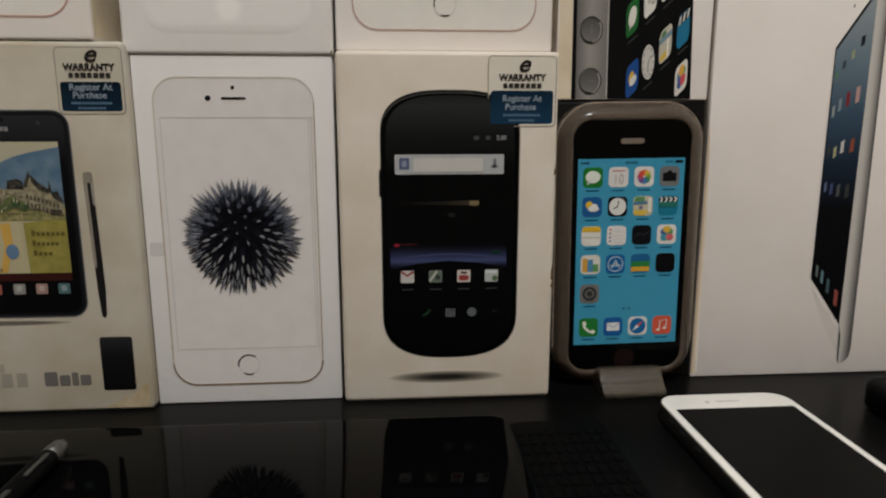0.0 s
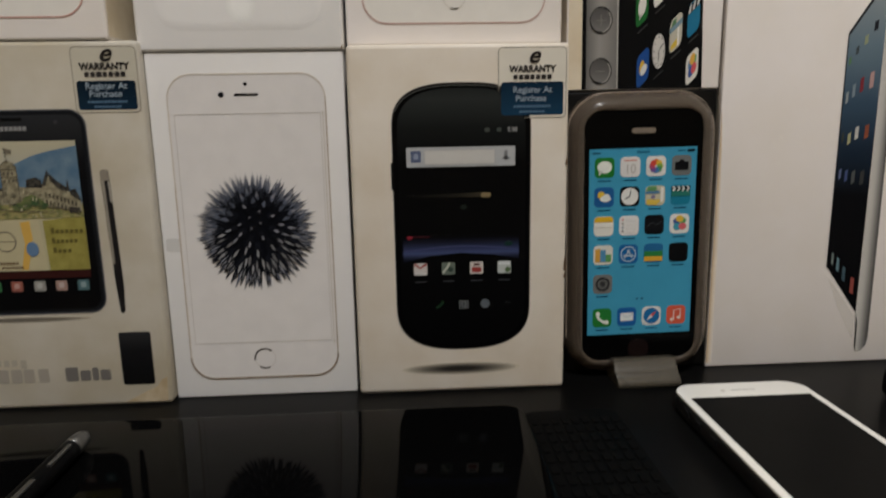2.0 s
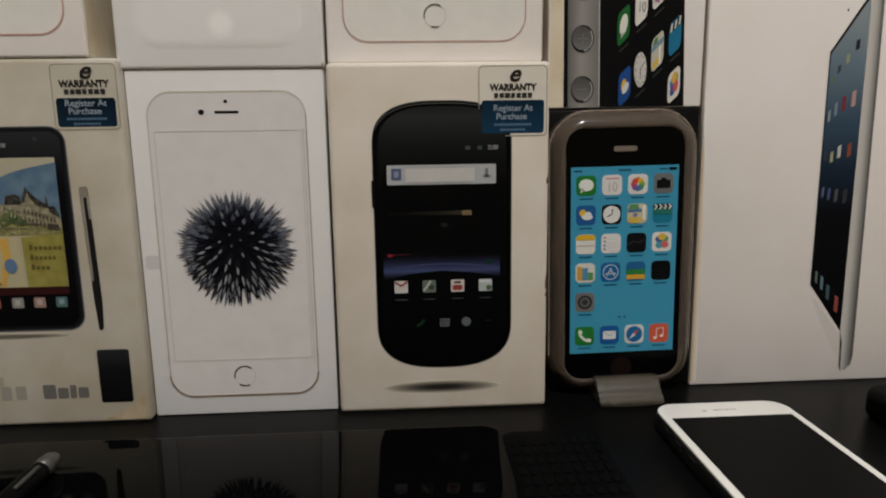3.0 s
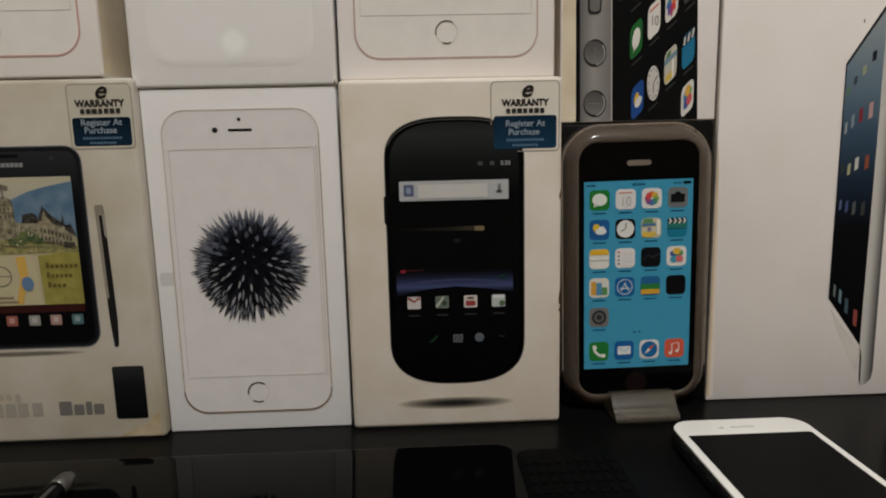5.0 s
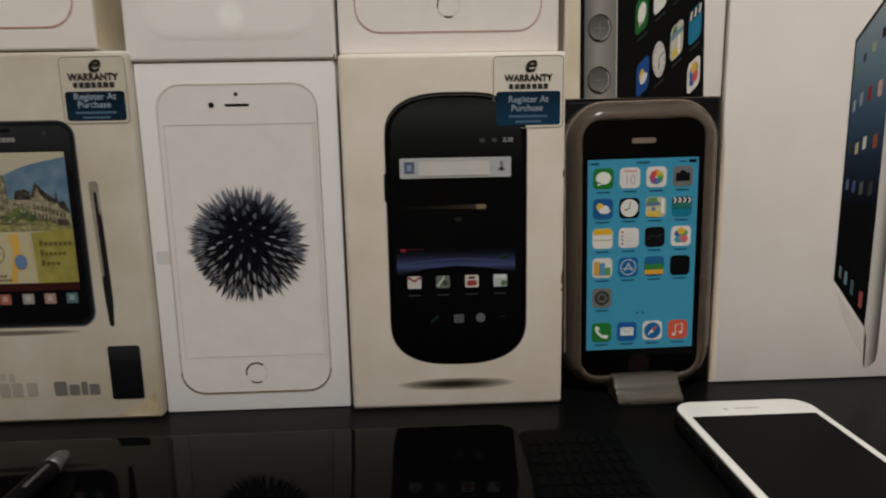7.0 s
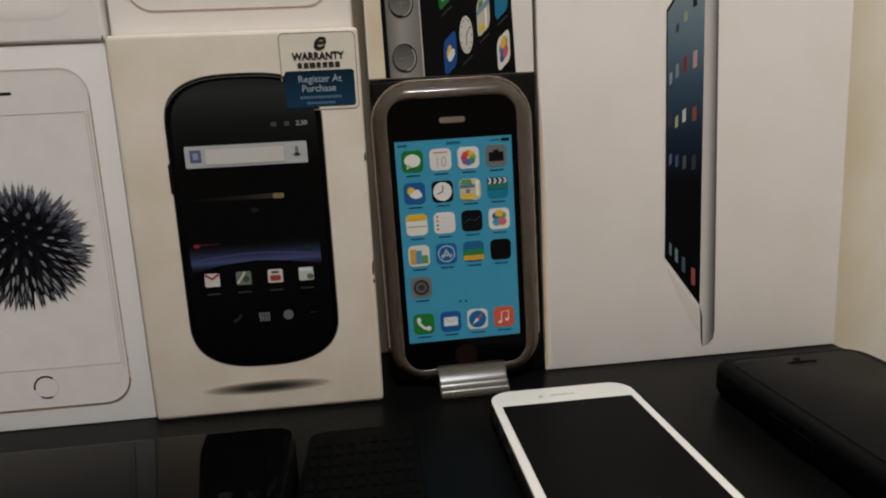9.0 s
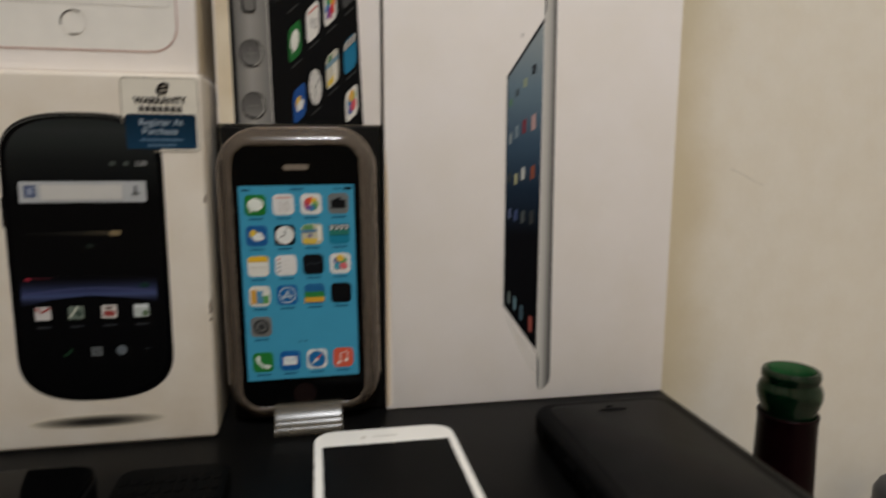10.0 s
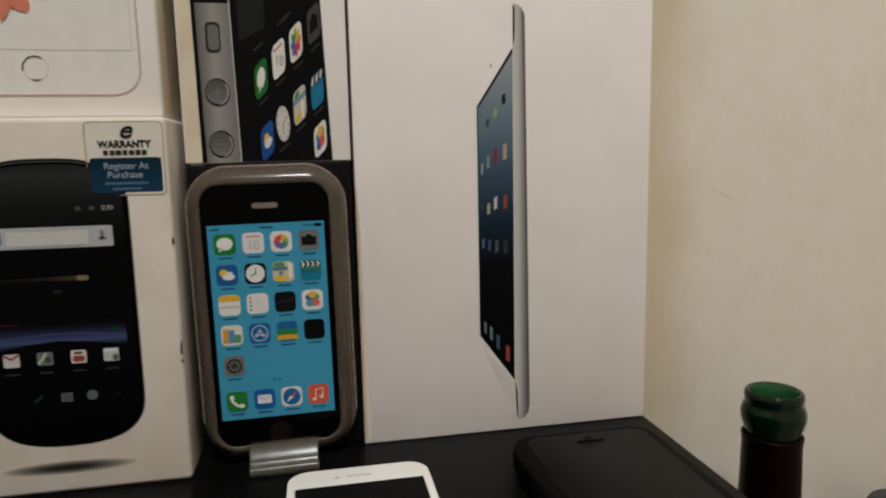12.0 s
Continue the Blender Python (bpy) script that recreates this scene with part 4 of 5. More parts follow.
    def petals(tile, at, n=8):
        for k in range(n):
            a = 2 * math.pi * k / n
            pts = [(0.5 + 0.23 * math.cos(a) + 0.20 * math.cos(a) * u - 0.11 * math.sin(a) * v, 0.5 + 0.23 * math.sin(a) + 0.20 * math.sin(a) * u + 0.11 * math.cos(a) * v) for u, v in ((-1, 0), (-0.4, 1), (0.6, 0.9), (1, 0), (0.6, -0.9), (-0.4, -1))]
            col = ((216, 110, 60), (222, 176, 62), (134, 166, 72), (64, 136, 96), (64, 116, 170), (112, 84, 150), (170, 70, 110), (206, 70, 62))[k]
            part("icon_mark", at(sheet(pts, 0.0), 1 + 0.1 * k), ink(*col), tile)

    tile, at = slant(0.1433, 0.1900, (222, 218, 210))
    petals(tile, at)
    tile, at = slant(0.1514, 0.1982, (72, 72, 72))
    part("icon_mark", at(sheet([(0.18, 0.28), (0.82, 0.28), (0.82, 0.68), (0.62, 0.70), (0.56, 0.80), (0.40, 0.80), (0.34, 0.70), (0.18, 0.68)], 0.0)), ink(24, 24, 25), tile)
    tile, at = slant(0.1288, 0.1472, (38, 78, 142))
    part("icon_mark", at(sheet(oval(0.42, 0.56, 0.20, 0.18), 0.0)), ink(216, 176, 70), tile)
    part("icon_mark", at(sheet(oval(0.56, 0.42, 0.28, 0.15), 0.0), 2), ink(214, 214, 210), tile)
    tile = part("app_icon", sheet(oval(0.1360, 0.1545, 0.0029, 0.0078), y2), ink(206, 202, 196), ph)
    part("icon_mark", stroke([(0.1360, 0.1500), (0.1360, 0.1546), (0.1376, 0.1576)], 0.0003, y2 - LAYER), ink(60, 58, 56), tile)
    for k in range(12):
        a = k * math.pi / 6
        part("clock_tick", sheet(oval(0.1360 + 0.0023 * math.cos(a), 0.1545 + 0.0064 * math.sin(a), 0.00022, 0.0004, 6), y2 - LAYER), ink(60, 58, 56), tile)
    tile, at = slant(0.1437, 0.1627, (196, 190, 174))
    for pts, c in (([(0, 0.62), (1, 0.62), (1, 0.78), (0, 0.78)], (120, 146, 160)), ([(0.1, 0.08), (0.6, 0.08), (0.6, 0.3), (0.1, 0.24)], (214, 184, 76)), ([(0.62, 0.05), (0.76, 0.05), (0.76, 0.6), (0.62, 0.6)], (236, 232, 224)), ([(0.1, 0.78), (0.5, 0.78), (0.5, 0.95), (0.2, 0.95)], (92, 128, 92))):
        part("icon_mark", at(sheet(pts, 0.0)), ink(*c), tile)
    tile, at = slant(0.1517, 0.1695, (40, 116, 150))
    part("icon_mark", at(sheet([(0, 0.72), (1, 0.72), (1, 0.97), (0, 0.97)], 0.0)), ink(24, 24, 24), tile)
    for k in range(3):
        part("icon_mark", at(sheet([(0.05 + 0.33 * k, 0.74), (0.2 + 0.33 * k, 0.74), (0.3 + 0.33 * k, 0.96), (0.15 + 0.33 * k, 0.96)], 0.0), 2), ink(220, 218, 212), tile)
    tile, at = slant(0.1521, 0.1476, (222, 218, 210), h=0.0134)
    for k, (px, pz, c) in enumerate(((0.38, 0.62, (74, 122, 166)), (0.62, 0.66, (96, 160, 92)), (0.40, 0.36, (70, 92, 150)), (0.64, 0.40, (206, 92, 96)), (0.5, 0.75, (220, 170, 80)))):
        part("icon_mark", at(sheet(oval(px, pz, 0.22, 0.18), 0.0), 1 + 0.15 * k), ink(*c), tile)
    for cx, cz in ((0.1280, 0.1645), (0.1358, 0.1730), (0.1437, 0.1800), (0.1518, 0.1880), (0.1362, 0.1440), (0.1440, 0.1530), (0.1520, 0.1600), (0.1270, 0.1880), (0.1395, 0.2010), (0.1380, 0.1990)):
        part("icon_caption", stroke([(cx - 0.0022, cz - 0.0020), (cx + 0.0022, cz + 0.0020)], 0.0007, y2), ink(58, 58, 58), ph)


angled_phone_box()


# ---- tablet box and the blue box on it ----
def tablet_box():
    F = 0.291
    t = thing("tablet_box", (0.2404, F + 0.025, 0.0), "large white tablet box picturing a thin tablet edge-on", "tablet box")
    part("lid", block(0.1668, 0.3140, F, F + 0.050, 0.0, 0.2135, 0.0006, 2), WHITE_CARD, t)
    part("yellowed_edge", sheet([(0.1671, 0.002), (0.1702, 0.002), (0.1694, 0.070), (0.1682, 0.110), (0.1671, 0.128)], F - 0.3 * LAYER), gradient_ink("yellowed_card_edge", "X", [(-0.0733, (196, 168, 128)), (-0.0722, (224, 208, 186)), (-0.0702, (233, 226, 221))], 0.42), t, "yellowed edge of the card")
    y = F - LAYER
    scr = part("printed_screen", sheet([(0.2258, 0.0500), (0.2430, 0.0262), (0.2428, 0.1885), (0.2254, 0.1618)], y), gradient_ink("lake_screen_print", "Z", [(0.026, (10, 10, 12)), (0.086, (12, 13, 17)), (0.108, (29, 42, 58)), (0.130, (58, 78, 97)), (0.156, (104, 123, 136)), (0.188, (152, 160, 162))], 0.35), t, "tablet screen with rows of icons")
    part("screen_bezel", sheet([(0.2254, 0.1618), (0.2428, 0.1885), (0.2428, 0.1862), (0.2254, 0.1600)], y - LAYER), ink(40, 40, 42), scr)
    part("screen_bezel", stroke([(0.2256, 0.0500), (0.2254, 0.1618)], 0.0005, y - LAYER), ink(26, 28, 32), scr)
    side = [(0.2430, 0.2085), (0.2452, 0.2082), (0.2477, 0.2062), (0.2489, 0.2030), (0.2508, 0.0130), (0.2501, 0.0085), (0.2476, 0.0060), (0.2450, 0.0054), (0.2440, 0.0080), (0.2431, 0.0250)]
    sd = part("printed_edge", sheet(side, y - 1.2 * LAYER), gradient_ink("silver_edge_print", "X", [(0.0024, (206, 203, 198)), (0.0052, (188, 185, 180)), (0.0078, (132, 130, 127)), (0.0100, (86, 85, 83))], 0.35), t, "silver tablet edge")
    part("edge_shade", sheet([(0.2430, 0.2080), (0.2440, 0.2065), (0.2438, 0.1930), (0.2430, 0.1890)], y - 2.2 * LAYER), ink(36, 36, 36), sd)
    part("edge_shade", sheet([(0.2441, 0.0080), (0.2448, 0.0058), (0.2444, 0.0200), (0.2434, 0.0250)], y - 2.2 * LAYER), ink(36, 36, 36), sd)
    part("edge_line", stroke([(0.2476, 0.2050), (0.2488, 0.1500), (0.2497, 0.0300), (0.2495, 0.0110)], 0.0006, y - 2.0 * LAYER), ink(96, 94, 92), sd)
    for z, h in ((0.1860, 0.0020), (0.1735, 0.0090), (0.1610, 0.0090)):
        part("edge_button", sheet(round_rect(0.2480 + (0.19 - z) * 0.01, z, 0.0007, h, 0.0003), y - 2.6 * LAYER), ink(120, 118, 115), sd)
    part("speck", sheet(oval(0.2322, 0.1802, 0.0003, 0.0009, 8), y), ink(90, 86, 80), t)
    # rows of small tiles on the slanted screen
    y2 = y - LAYER
    rows = (
        (((0.2272, 0.1490), (92, 128, 90)), ((0.2303, 0.1538), (64, 72, 76)), ((0.2341, 0.1585), (150, 158, 128)), ((0.2383, 0.1648), (40, 42, 48))),
        (((0.2274, 0.1322), (150, 158, 160)), ((0.2304, 0.1354), (128, 142, 150)), ((0.2341, 0.1381), (128, 50, 58)), ((0.2387, 0.1402), (184, 150, 146))),
        (((0.2272, 0.1136), (62, 66, 60)), ((0.2304, 0.1130), (170, 168, 130)), ((0.2339, 0.1156), (196, 196, 190)), ((0.2388, 0.1162), (140, 78, 58))),
        (((0.2276, 0.0962), (96, 106, 140)), ((0.2307, 0.0953), (70, 82, 122)), ((0.2343, 0.0945), (82, 86, 86)), ((0.2388, 0.0942), (58, 60, 60))),
        (((0.2281, 0.0543), (110, 122, 120)), ((0.2311, 0.0512), (106, 134, 144)), ((0.2346, 0.0464), (70, 90, 100)), ((0.2395, 0.0402), (150, 78, 70))),
    )
    for r, row in enumerate(rows):
        for k, ((x, z), c) in enumerate(row):
            w, h = 0.00055 + 0.00013 * k, (0.0036, 0.0060, 0.0052, 0.0054, 0.0066)[r] * (0.85 + 0.12 * k)
            lift = 0.0010 if r < 4 else -0.0012
            part("app_icon", sheet([(x - w, z - h / 2 - lift / 2), (x + w, z - h / 2 + lift / 2), (x + w, z + h / 2 + lift / 2), (x - w, z + h / 2 - lift / 2)], y2), ink(*c), scr)
    # pale printed reflection under the tablet
    part("printed_shadow", sheet([(0.2265, 0.0460), (0.2428, 0.0240), (0.2428, 0.0120), (0.2330, 0.0300)], F - 0.5 * LAYER), ink(214, 208, 202), t)


tablet_box()
bb = thing("blue_box", (0.2395, 0.316, 0.2139), "bright blue box lying on the tablet box", "box")
part("lid", block(0.1655, 0.3135, 0.2905, 0.3400, 0.2139, 0.2640, 0.0008), BLUE_CARD, bb)


# ---- clear case with a phone ----
def clear_case():
    F = 0.281
    t = thing("phone_package", (0.1280, 0.285, 0.0), "smoky clear plastic case holding a black phone with a blue screen", "phone package")
    cx = 0.1276
    # reaches towards the tablet box so the gap between them looks shaded
    part("backing_tray", block(0.0945, 0.1660, 0.2926, 0.3150, 0.0, 0.1370, 0.001), TRAY, t, "dark plastic tray, widened to fill the shaded gap")
    # rim: rounded section swept round the case
    n = 14
    bm = bmesh.new()
    rows = []
    for f, yy in ((0.0, 0.2922), (0.03, 0.2895), (0.12, 0.2866), (0.25, 0.2843), (0.42, 0.2824), (0.62, 0.2810), (0.82, 0.2803), (0.95, 0.2803), (1.0, 0.2808)):
        mid = lambda a, c: a + (c - a) * f
        rows.append([bm.verts.new((x, yy, z)) for x, z in round_rect(mid(0.1280, 0.1273), 0.0690, mid(0.0706, 0.0550), mid(0.1360, 0.1186), mid(0.0190, 0.0086), n)])
    m = len(rows[0])
    for a, b in zip(rows, rows[1:]):
        for k in range(m):
            bm.faces.new((a[k], a[(k + 1) % m], b[(k + 1) % m], b[k])).smooth = True
    bmesh.ops.recalc_face_normals(bm, faces=bm.faces[:])
    part("rim", bm, CASE_PLASTIC, t, "smoky clear plastic rim with rounded corners")
    # thin raised lip along the rim's outer edge, paler to stand for a highlight
    lip, loops = bmesh.new(), []
    for k in range(8):
        a = 2 * math.pi * k / 8
        g = 0.0005 * math.cos(a)
        loops.append([lip.verts.new((x, 0.2868 + 0.0005 * math.sin(a), z)) for x, z in round_rect(0.1279, 0.0690, 0.0690 + 2 * g, 0.1342 + 2 * g, 0.0182 + g, n)])
    for k in range(8):
        p, q = loops[k], loops[(k + 1) % 8]
        for j in range(len(p)):
            # upper part only, where the highlight line runs
            if p[j].co.z > 0.06 or p[(j + 1) % len(p)].co.z > 0.06:
                lip.faces.new((p[j], p[(j + 1) % len(p)], q[(j + 1) % len(p)], q[j])).smooth = True
    bmesh.ops.delete(lip, geom=[v for v in lip.verts if not v.link_faces], context="VERTS")
    bmesh.ops.recalc_face_normals(lip, faces=lip.faces[:])
    part("lip", lip, LIP_HIGHLIGHT, t, "pale plastic edge for the rim's highlight")
    foot = bmesh.new()
    rows = []
    for x, cut in ((0.1136, 0.0010), (0.1142, 0.0003), (0.1151, 0.0), (0.1421, 0.0), (0.1430, 0.0003), (0.1436, 0.0010)):
        rows.append([foot.verts.new((x, yy, zz)) for yy, zz in ((0.2860, 0.0110), (0.2764, 0.0109), (0.2752, 0.0104), (0.2728, 0.0074), (0.2713, 0.0060), (0.2709, 0.0050), (0.2690, 0.0042), (0.2676, 0.0030), (0.2670, 0.0004 + cut), (0.2678, 0.0001 + cut), (0.2860, 0.0001 + cut))])
    m = len(rows[0])
    for a, c in zip(rows, rows[1:]):
        for k in range(m):
            foot.faces.new((a[k], a[(k + 1) % m], c[(k + 1) % m], c[k])).smooth = True
    foot.faces.new(rows[0])
    foot.faces.new(rows[-1])
    bmesh.ops.recalc_face_normals(foot, faces=foot.faces[:])
    part("foot_tab", foot, TAB_PLASTIC, t, "bent clear plastic foot")
    body = part("phone", sheet(round_rect(0.1273, 0.0690, 0.0560, 0.1196, 0.0088), F, 0.0080), TRAY, t)
    y = F - LAYER
    face = part("phone_face", sheet(round_rect(0.1273, 0.0690, 0.0553, 0.1190, 0.0085), y), ink(5, 5, 5, 0.15), t, "black glass phone front")
    sp = part("earpiece", sheet(round_rect(0.1272, 0.1190, 0.0110, 0.0024, 0.0012), y - LAYER), ink(128, 116, 104), face)
    hb = part("home_button", sheet(oval(0.1272, 0.0150, 0.0052, 0.0050), y - LAYER), ink(26, 18, 17, 0.2), face)
    x0, x1, z0, z1 = 0.1022, 0.1522, 0.0226, 0.1111
    part("screen", sheet([(x0, z0), (x1, z0), (x1, z1), (x0, z1)], y - LAYER), ink(66, 151, 185), face, "bright blue home screen")
    y2, y3, y4 = y - 2 * LAYER, y - 3 * LAYER, y - 4 * LAYER
    bars("status_bars", 0.1034, 0.1074, 0.1089, 0.1097, y2, 6, ink(20, 54, 70), face, 0.75)
    bars("status_bars", 0.1242, 0.1302, 0.1088, 0.1099, y2, 6, ink(22, 84, 112), face, 0.75)
    part("battery_mark", sheet(round_rect(0.1494, 0.1094, 0.0036, 0.0013, 0.0004), y2), ink(10, 20, 26), face)
    bars("status_bars", 0.1432, 0.1470, 0.1090, 0.1098, y2, 4, ink(22, 84, 112), face, 0.7)
    CX, CZ = (0.1092, 0.1212, 0.1332, 0.1452), (0.1027, 0.0891, 0.0755, 0.0619, 0.0478, 0.0312)

    def tile(c, r, col):
        x, z = CX[c], CZ[r]
        ic = part("app_icon", sheet(round_rect(x, z, 0.0092, 0.0092, 0.0021), y2), ink(*col), face)
        bars("icon_caption", x - 0.0030, x + 0.0030, z - 0.0064, z - 0.0058, y2, 1, ink(22, 80, 108), face, 1.0)
        return ic, x, z

    def mark(ic, pts, col, k=0):
        part("icon_mark", sheet(pts, y3 - k * 0.6 * LAYER), ink(*col), ic)

    ic, x, z = tile(0, 0, (38, 118, 50))
    mark(ic, oval(x, z + 0.0002, 0.0034, 0.0028), (228, 232, 224))
    mark(ic, [(x - 0.0024, z - 0.0012), (x - 0.0008, z - 0.0022), (x - 0.0026, z - 0.0034)], (228, 232, 224))
    ic, x, z = tile(1, 0, (220, 218, 216))
    mark(ic, [(x - 0.0030, z + 0.0027), (x + 0.0030, z + 0.0027), (x + 0.0030, z + 0.0033), (x - 0.0030, z + 0.0033)], (208, 150, 140))
    lettering("lettering", "10", x, y3, z - 0.0030, 0.0062, ink(186, 180, 174), ic, 0.0, 0.85)
    ic, x, z = tile(2, 0, (222, 220, 216))
    for k, c in enumerate(((214, 118, 62), (220, 176, 66), (140, 168, 74), (72, 140, 100), (70, 120, 170), (116, 88, 150), (172, 78, 114), (206, 78, 66))):
        a = radians(90 - 45 * k)
        mark(ic, oval(x + 0.0019 * math.cos(a), z + 0.0019 * math.sin(a), 0.0014, 0.0014, 12), c, k * 0.1)
    ic, x, z = tile(3, 0, (112, 116, 116))
    mark(ic, [(x - 0.0032, z - 0.0022), (x + 0.0032, z - 0.0022), (x + 0.0032, z + 0.0016), (x + 0.0014, z + 0.0016), (x + 0.0009, z + 0.0026), (x - 0.0009, z + 0.0026), (x - 0.0014, z + 0.0016), (x - 0.0032, z + 0.0016)], (22, 22, 24))
    ic, x, z = tile(0, 1, (36, 92, 150))
    mark(ic, oval(x - 0.0014, z + 0.0010, 0.0017, 0.0017), (220, 186, 66))
    mark(ic, oval(x + 0.0006, z - 0.0008, 0.0026, 0.0014), (226, 228, 226), 1)
    mark(ic, oval(x + 0.0010, z + 0.0002, 0.0015, 0.0014), (226, 228, 226), 2)
    ic, x, z = tile(1, 1, (22, 22, 24))
    mark(ic, oval(x, z, 0.0040, 0.0040), (224, 224, 220))
    part("icon_mark", stroke([(x - 0.0022, z - 0.0010), (x, z), (x + 0.0003, z + 0.0026)], 0.0004, y4), ink(30, 30, 32), ic)
    ic, x, z = tile(2, 1, (200, 194, 168))
    mark(ic, [(x - 0.0044, z + 0.0022), (x + 0.0010, z + 0.0022), (x + 0.0004, z + 0.0044), (x - 0.0034, z + 0.0044)], (98, 146, 96))
    mark(ic, [(x - 0.0044, z + 0.0008), (x + 0.0020, z + 0.0010), (x + 0.0020, z + 0.0022), (x - 0.0044, z + 0.0020)], (86, 126, 160), 1)
    mark(ic, [(x - 0.0040, z - 0.0040), (x + 0.0006, z - 0.0044), (x + 0.0030, z - 0.0020), (x - 0.0040, z - 0.0016)], (216, 186, 84), 1)
    mark(ic, [(x + 0.0024, z - 0.0030), (x + 0.0038, z - 0.0030), (x + 0.0038, z + 0.0040), (x + 0.0024, z + 0.0036)], (232, 230, 222), 2)
    mark(ic, oval(x - 0.0010, z - 0.0006, 0.0010, 0.0010, 12), (128, 122, 150), 2)
    ic, x, z = tile(3, 1, (32, 122, 150))
    mark(ic, [(x - 0.0044, z + 0.0018), (x + 0.0044, z + 0.0018), (x + 0.0044, z + 0.0040), (x - 0.0044, z + 0.0040)], (24, 26, 26))
    for k in range(4):
        a = x - 0.0042 + 0.0022 * k
        part("icon_mark", stroke([(a + 0.0004, z + 0.0040), (a + 0.0014, z + 0.0029), (a + 0.0004, z + 0.0018)], 0.0008, y4), ink(222, 222, 216), ic)
    mark(ic, [(x - 0.0044, z - 0.0006), (x + 0.0044, z - 0.0006), (x + 0.0044, z + 0.0018), (x - 0.0044, z + 0.0018)], (44, 116, 106), 1)
    ic, x, z = tile(0, 2, (224, 222, 214))
    mark(ic, [(x - 0.0044, z + 0.0020), (x + 0.0044, z + 0.0020), (x + 0.0042, z + 0.0040), (x + 0.0030, z + 0.0045), (x - 0.0030, z + 0.0045), (x - 0.0042, z + 0.0040)], (220, 176, 50))
    mark(ic, [(x - 0.0042, z - 0.0006), (x + 0.0042, z - 0.0006), (x + 0.0042, z - 0.0003), (x - 0.0042, z - 0.0003)], (200, 196, 186), 1)
    ic, x, z = tile(1, 2, (224, 222, 220))
    for k, c in enumerate(((190, 90, 80), (120, 110, 100), (90, 110, 130), (110, 110, 110))):
        mark(ic, oval(x - 0.0030, z + 0.0028 - 0.0018 * k, 0.0005, 0.0005, 10), c)
        mark(ic, [(x - 0.0016, z + 0.0019 - 0.0018 * k), (x + 0.0036, z + 0.0019 - 0.0018 * k), (x + 0.0036, z + 0.00205 - 0.0018 * k), (x - 0.0016, z + 0.00205 - 0.0018 * k)], (204, 202, 198))
    ic, x, z = tile(2, 2, (20, 21, 24))
    part("icon_mark", stroke([(x - 0.0036, z - 0.0010), (x - 0.0012, z + 0.0010), (x + 0.0010, z - 0.0002), (x + 0.0036, z + 0.0016)], 0.0003, y3), ink(60, 64, 70), ic)
    ic, x, z = tile(3, 2, (224, 222, 218))
    for k, (dx, dz, c) in enumerate(((-0.0013, 0.0012, (72, 96, 150)), (0.0013, 0.0014, (96, 150, 96)), (-0.0012, -0.0014, (70, 150, 170)), (0.0014, -0.0012, (206, 104, 110)), (0.0, 0.0024, (216, 178, 70)))):
        mark(ic, oval(x + dx, z + dz, 0.0018, 0.0016, 14), c, 0.3 * k)
    ic, x, z = tile(0, 3, (216, 214, 204))
    for k, (a, b, h, c) in enumerate(((-0.0038, -0.0014, 0.0030, (206, 156, 70)), (-0.0014, 0.0012, 0.0024, (84, 140, 176)), (0.0012, 0.0038, 0.0002, (94, 150, 92)))):
        mark(ic, [(x + a, z - 0.0034), (x + b, z - 0.0034), (x + b, z + h), (x + a, z + h)], c)
    ic, x, z = tile(1, 3, (32, 98, 156))
    part("icon_ring", ring(oval(x, z, 0.0037, 0.0037), oval(x, z, 0.0033, 0.0033), y3), ink(190, 206, 218), ic)
    for line in (((-0.0018, -0.0018), (0.0003, 0.0020)), ((0.0018, -0.0018), (-0.0003, 0.0020)), ((-0.0024, -0.0007), (0.0024, -0.0007))):
        part("icon_mark", stroke([(x + a, z + b) for a, b in line], 0.0006, y4), ink(190, 206, 218), ic)
    ic, x, z = tile(2, 3, (38, 98, 146))
    mark(ic, [(x - 0.0044, z - 0.0016), (x + 0.0044, z - 0.0016), (x + 0.0044, z + 0.0010), (x - 0.0044, z + 0.0010)], (50, 126, 66))
    mark(ic, [(x - 0.0044, z - 0.0038), (x + 0.0044, z - 0.0038), (x + 0.0044, z - 0.0016), (x - 0.0044, z - 0.0016)], (212, 162, 56))
    ic, x, z = tile(3, 3, (16, 16, 18))
    ic, x, z = tile(0, 4, (116, 116, 114))
    part("icon_ring", ring(oval(x, z, 0.0034, 0.0034), oval(x, z, 0.0024, 0.0024), y3), ink(52, 53, 54), ic)
    mark(ic, oval(x, z, 0.0013, 0.0013), (60, 61, 62))
    for k in range(10):
        a = k * math.pi / 5
        part("icon_mark", stroke([(x + 0.0013 * math.cos(a), z + 0.0013 * math.sin(a)), (x + 0.0036 * math.cos(a), z + 0.0036 * math.sin(a))], 0.0003, y4), ink(64, 65, 66), ic)
    ic, x, z = tile(0, 5, (40, 120, 54))
    part("icon_mark", stroke([(x - 0.0024, z + 0.0022), (x - 0.0020, z + 0.0002), (x + 0.0002, z - 0.0020), (x + 0.0024, z - 0.0024)], 0.0012, y3), ink(226, 230, 222), ic)
    mark(ic, oval(x - 0.0021, z + 0.0019, 0.0010, 0.0012, 12), (226, 230, 222), 1)
    mark(ic, oval(x + 0.0020, z - 0.0022, 0.0012, 0.0010, 12), (226, 230, 222), 1)
    ic, x, z = tile(1, 5, (30, 92, 156))
    mark(ic, round_rect(x, z, 0.0062, 0.0040, 0.0005), (224, 228, 228))
